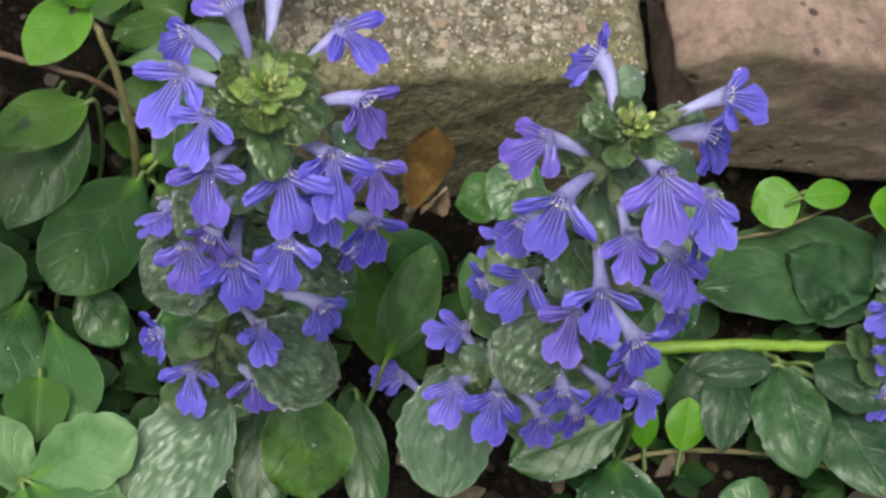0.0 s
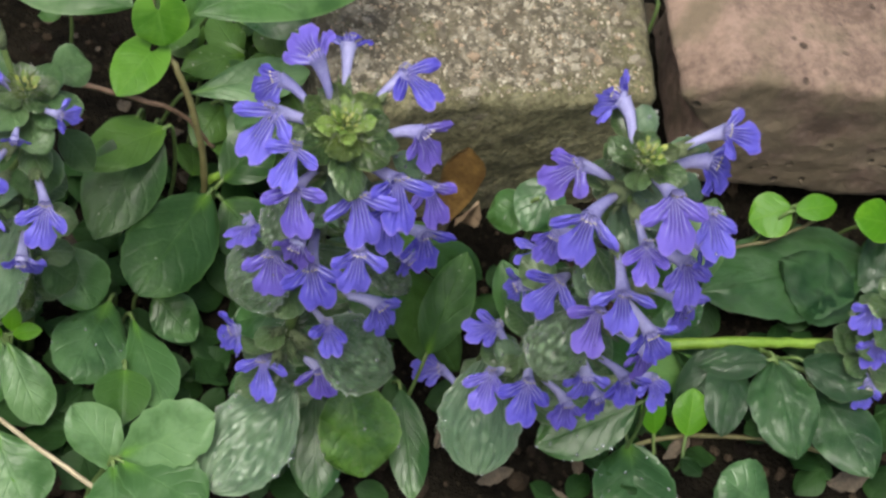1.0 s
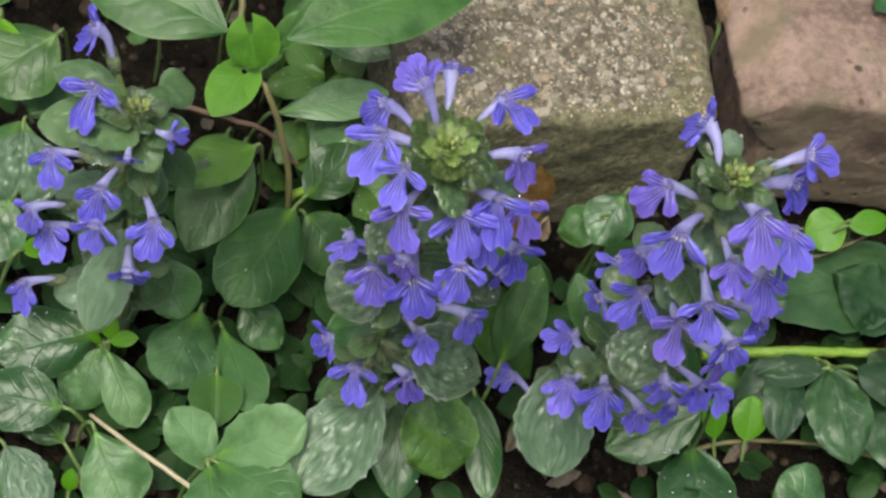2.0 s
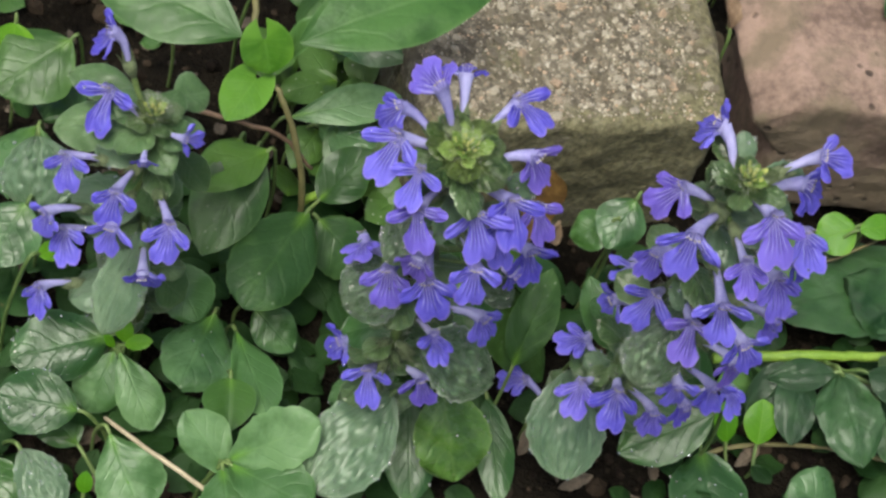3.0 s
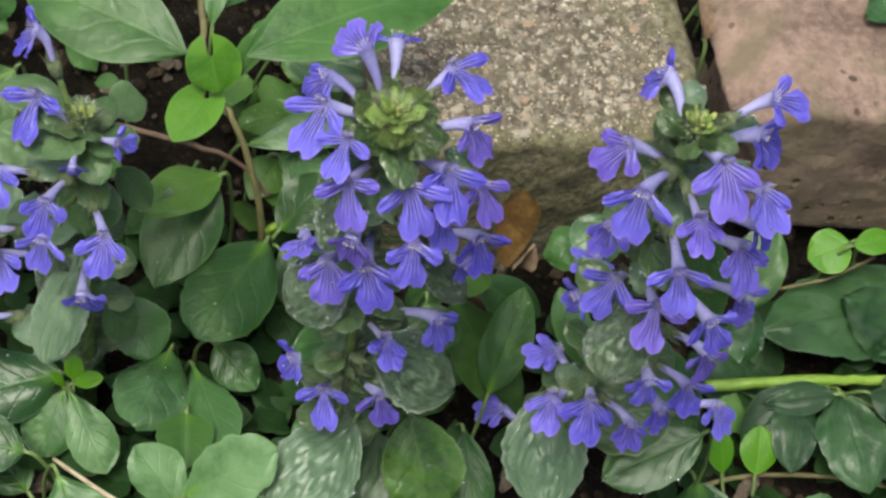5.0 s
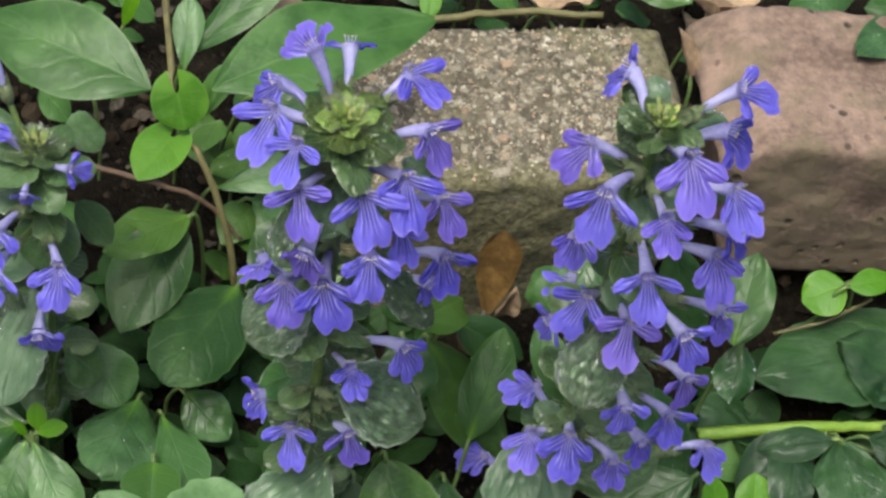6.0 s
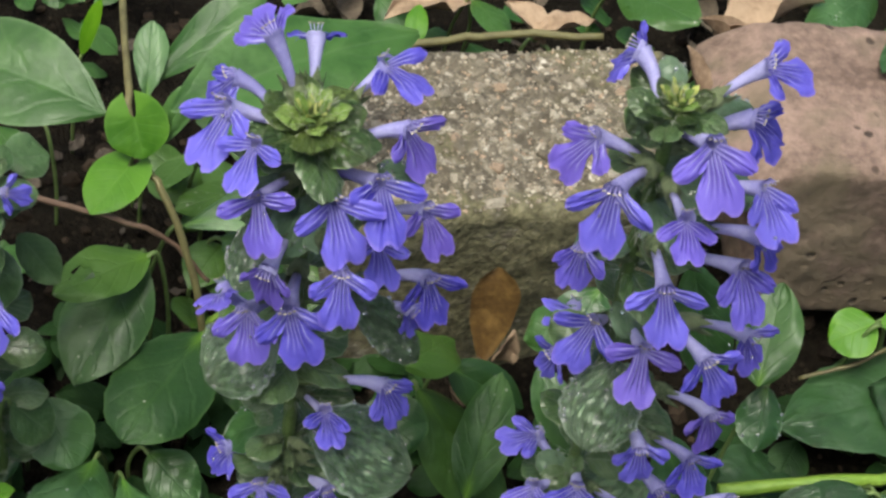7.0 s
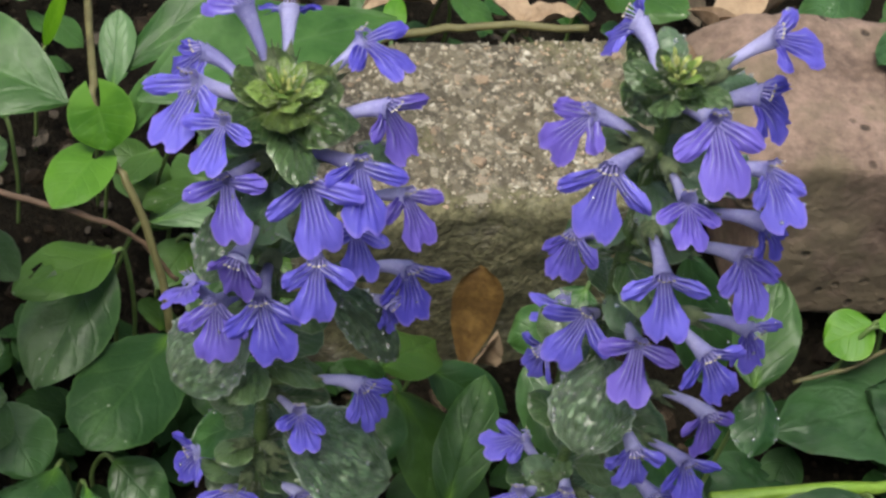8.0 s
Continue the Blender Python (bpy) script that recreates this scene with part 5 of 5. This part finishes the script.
stem(back_twig, "stick", [(-0.0087, 0.1569, 0.0500), (0.0184, 0.1662, 0.0540), (0.0461, 0.1712, 0.0560), (0.0771, 0.1706, 0.0580)], 0.0014, 0.0011, stem_brown, "", 0.0005)

ochre = thing("dry_leaf", 0.037, 0.081, 0.012, "curled ochre brown dead leaf leaning on the block", "dead leaf")
leaf(ochre, OCHRE, (0.0365, 0.0790, 0.022), (0.0372, 0.0860, 0.0520), 0.0125, 0, -0.12, face=Vector((-0.3, -1, 0.5)))
stem(ochre, "stalk", [(0.0365, 0.0790, 0.023), (0.036, 0.078, 0.012), (0.037, 0.078, 0.0)], 0.0014, 0.0010, wood_chip)
leaf(ochre, DRY, (0.0390, 0.0786, 0.0240), (0.0419, 0.0753, 0.0400), 0.006, 30, 0.1, "lobe", face=Vector((-0.3, -1, 0.5)))

# dead leaves in the gap and behind the blocks
dead = thing("dead_leaf", 0.0968, 0.1333, 0.0700, "pale brown curled dead leaf beside the blocks", "dead leaf", "dead leaves")
leaf(dead, DRY, (0.0950, 0.1333, 0.0700), (0.0905, 0.1414, 0.0820), 0.0060, 20, 0.2)
dead = thing("dead_leaf", 0.1177, 0.1580, 0.0580, "pale brown curled dead leaf beside the blocks", "dead leaf", "dead leaves")
leaf(dead, DRY, (0.1177, 0.1580, 0.0580), (0.1073, 0.1752, 0.0620), 0.012, 30, 0.3)
dead = thing("dead_leaf", 0.1120, 0.1719, 0.0560, "pale brown curled dead leaf beside the blocks", "dead leaf", "dead leaves")
leaf(dead, DRY, (0.1120, 0.1719, 0.0560), (0.1398, 0.1769, 0.0700), 0.016, -25, 0.3)
dead = thing("dead_leaf", 0.1279, 0.2005, 0.0400, "pale brown curled dead leaf beside the blocks", "dead leaf", "dead leaves")
leaf(dead, DRY, (0.1279, 0.2005, 0.0400), (0.1429, 0.2125, 0.0500), 0.018, 0, 0.3)
dead = thing("dead_leaf", 0.0617, 0.1743, 0.0500, "pale brown curled dead leaf beside the blocks", "dead leaf", "dead leaves")
leaf(dead, DRY, (0.0617, 0.1743, 0.0500), (0.0511, 0.1846, 0.0560), 0.009, 20, 0.3)
dead = thing("dead_leaf", 0.0578, 0.1743, 0.0520, "pale brown curled dead leaf beside the blocks", "dead leaf", "dead leaves")
leaf(dead, DRY, (0.0578, 0.1743, 0.0520), (0.0761, 0.1812, 0.0540), 0.009, -20, 0.3)
dead = thing("dead_leaf", 0.0451, 0.2178, 0.0300, "pale brown curled dead leaf beside the blocks", "dead leaf", "dead leaves")
leaf(dead, DRY, (0.0451, 0.2178, 0.0300), (0.0208, 0.2033, 0.0340), 0.02, 0, 0.2)

# flat chips and leaf scraps on the bare soil
chip = thing("wood_chip", 0.0327, 0.0121, 0.0050, "brown scrap of dead leaf on the soil", "litter", "litter scraps")
leaf(chip, CHIP, (0.0327, 0.0121, 0.0050), (0.0407, 0.0260, 0.0066), 0.006, 15, 0.1, "scrap")
chip = thing("wood_chip", 0.0442, 0.0015, 0.0050, "brown scrap of dead leaf on the soil", "litter", "litter scraps")
leaf(chip, CHIP, (0.0442, 0.0015, 0.0050), (0.0555, 0.0056, 0.0062), 0.005, 15, 0.1, "scrap")
chip = thing("wood_chip", 0.0637, 0.0002, 0.0050, "brown scrap of dead leaf on the soil", "litter", "litter scraps")
leaf(chip, CHIP, (0.0637, 0.0002, 0.0050), (0.0724, -0.0048, 0.0060), 0.004, 15, 0.1, "scrap")
chip = thing("wood_chip", 0.0751, 0.0042, 0.0050, "brown scrap of dead leaf on the soil", "litter", "litter scraps")
leaf(chip, CHIP, (0.0751, 0.0042, 0.0050), (0.0765, 0.0121, 0.0058), 0.004, 15, 0.1, "scrap")
chip = thing("wood_chip", 0.1038, 0.0107, 0.0050, "brown scrap of dead leaf on the soil", "litter", "litter scraps")
leaf(chip, CHIP, (0.1038, 0.0107, 0.0050), (0.1130, 0.0184, 0.0062), 0.005, 15, 0.1, "scrap")
chip = thing("wood_chip", 0.1563, 0.0037, 0.0050, "brown scrap of dead leaf on the soil", "litter", "litter scraps")
leaf(chip, CHIP, (0.1563, 0.0037, 0.0050), (0.1701, 0.0061, 0.0064), 0.007, 15, 0.1, "scrap")
chip = thing("wood_chip", -0.1009, 0.0111, 0.0050, "brown scrap of dead leaf on the soil", "litter", "litter scraps")
leaf(chip, CHIP, (-0.1009, 0.0111, 0.0050), (-0.0961, 0.0243, 0.0064), 0.008, 15, 0.1, "scrap")
chip = thing("wood_chip", -0.0988, -0.0026, 0.0050, "brown scrap of dead leaf on the soil", "litter", "litter scraps")
leaf(chip, CHIP, (-0.0988, -0.0026, 0.0050), (-0.0894, 0.0008, 0.0060), 0.006, 15, 0.1, "scrap")
chip = thing("wood_chip", -0.1011, 0.0106, 0.0050, "brown scrap of dead leaf on the soil", "litter", "litter scraps")
leaf(chip, CHIP, (-0.1011, 0.0106, 0.0050), (-0.0919, 0.0183, 0.0062), 0.006, 15, 0.1, "scrap")
chip = thing("wood_chip", -0.0662, 0.1661, 0.0050, "brown scrap of dead leaf on the soil", "litter", "litter scraps")
leaf(chip, CHIP, (-0.0662, 0.1661, 0.0050), (-0.0603, 0.1672, 0.0056), 0.004, 15, 0.1, "scrap")
chip = thing("wood_chip", -0.0731, 0.1681, 0.0050, "brown scrap of dead leaf on the soil", "litter", "litter scraps")
leaf(chip, CHIP, (-0.0731, 0.1681, 0.0050), (-0.0696, 0.1742, 0.0057), 0.004, 15, 0.1, "scrap")
chip = thing("wood_chip", -0.0598, 0.2118, 0.0050, "brown scrap of dead leaf on the soil", "litter", "litter scraps")
leaf(chip, CHIP, (-0.0598, 0.2118, 0.0050), (-0.0529, 0.2158, 0.0058), 0.004, 15, 0.1, "scrap")
chip = thing("wood_chip", 0.0444, 0.0033, 0.0050, "brown scrap of dead leaf on the soil", "litter", "litter scraps")
leaf(chip, CHIP, (0.0444, 0.0033, 0.0050), (0.0426, 0.0131, 0.0060), 0.003, 15, 0.1, "scrap")
chip = thing("wood_chip", -0.0119, 0.0538, 0.0050, "brown scrap of dead leaf on the soil", "litter", "litter scraps")
leaf(chip, CHIP, (-0.0119, 0.0538, 0.0050), (-0.0033, 0.0588, 0.0060), 0.005, 15, 0.1, "scrap")


# ---- low foliage in the shade under the named plants ----
def undergrowth(name, count, box, kind, material, label, low, high, keep, least=0.008, most=0.017):
    verts, faces, uvs = [], [], []
    while count:
        x, y = random.uniform(box[0], box[1]), random.uniform(box[2], box[3])
        if not keep(x, y):
            continue
        count -= 1
        size = random.uniform(least, most)
        mesh = blade(kind, size, size * random.uniform(0.6, 0.85), random.uniform(0.05, 0.3), 8, 6)
        m = pose(x, y, random.uniform(low, high), random.uniform(-25, 25), random.uniform(-25, 25), random.uniform(0, 360))
        n = len(verts)
        verts += [m @ v.co for v in mesh.vertices]
        faces += [tuple(n + i for i in p.vertices) for p in mesh.polygons]
        spots = {}
        for loop in mesh.loops:
            spots[loop.vertex_index] = tuple(mesh.uv_layers[0].data[loop.index].uv)
        uvs += [spots[i] for i in range(len(mesh.vertices))]
        bpy.data.meshes.remove(mesh)
    ob = new(name, build_mesh(name, verts, faces, uvs))
    ob.data.materials.append(material)
    return tagged(ob, label, "undergrowth", kind="stuff")


undergrowth("undergrowth", 330, (-0.20, 0.02, -0.08, 0.10), OVATE, shaded_green, "small green leaves low over the soil, coloured dark for shade", 0.003, 0.012, lambda x, y: True)
undergrowth("undergrowth", 130, (-0.13, 0.0, 0.0, 0.10), OVATE, shaded_green, "dull olive leaves over the soil, shade put into their colour", 0.004, 0.016, lambda x, y: True)
undergrowth("undergrowth", 150, (0.0, 0.26, -0.02, 0.085), OVATE, shaded_green, "small green leaves low over the soil, darkened for shade", 0.003, 0.014, lambda x, y: x + y > 0.05)
undergrowth("undergrowth", 150, (-0.22, 0.0, 0.10, 0.32), OVATE, weed_green, "green leaves on the shaded soil behind", 0.004, 0.035, lambda x, y: x < -0.075 or y > 0.16)
undergrowth("leaf_litter", 160, (-0.02, 0.32, 0.165, 0.42), DRY, wood_chip, "brown dead leaves strewn behind the blocks", 0.004, 0.02, lambda x, y: True)
undergrowth("leaf_litter", 90, (-0.14, 0.0, 0.07, 0.20), CHIP, wood_chip, "brown scraps of dead leaf on soil", 0.002, 0.006, lambda x, y: x < -0.02, 0.002, 0.006)
undergrowth("undergrowth", 110, (0.0, 0.30, 0.19, 0.36), OVATE, weed_green, "green leaves on the ground behind the blocks", 0.004, 0.03, lambda x, y: True)
undergrowth("undergrowth", 34, (-0.042, 0.002, 0.088, 0.150), DULLOVAL, dull_green, "dull green leaves in the shade beside the concrete block", 0.012, 0.040, lambda x, y: x < -0.012 or y < 0.095, 0.012, 0.021)
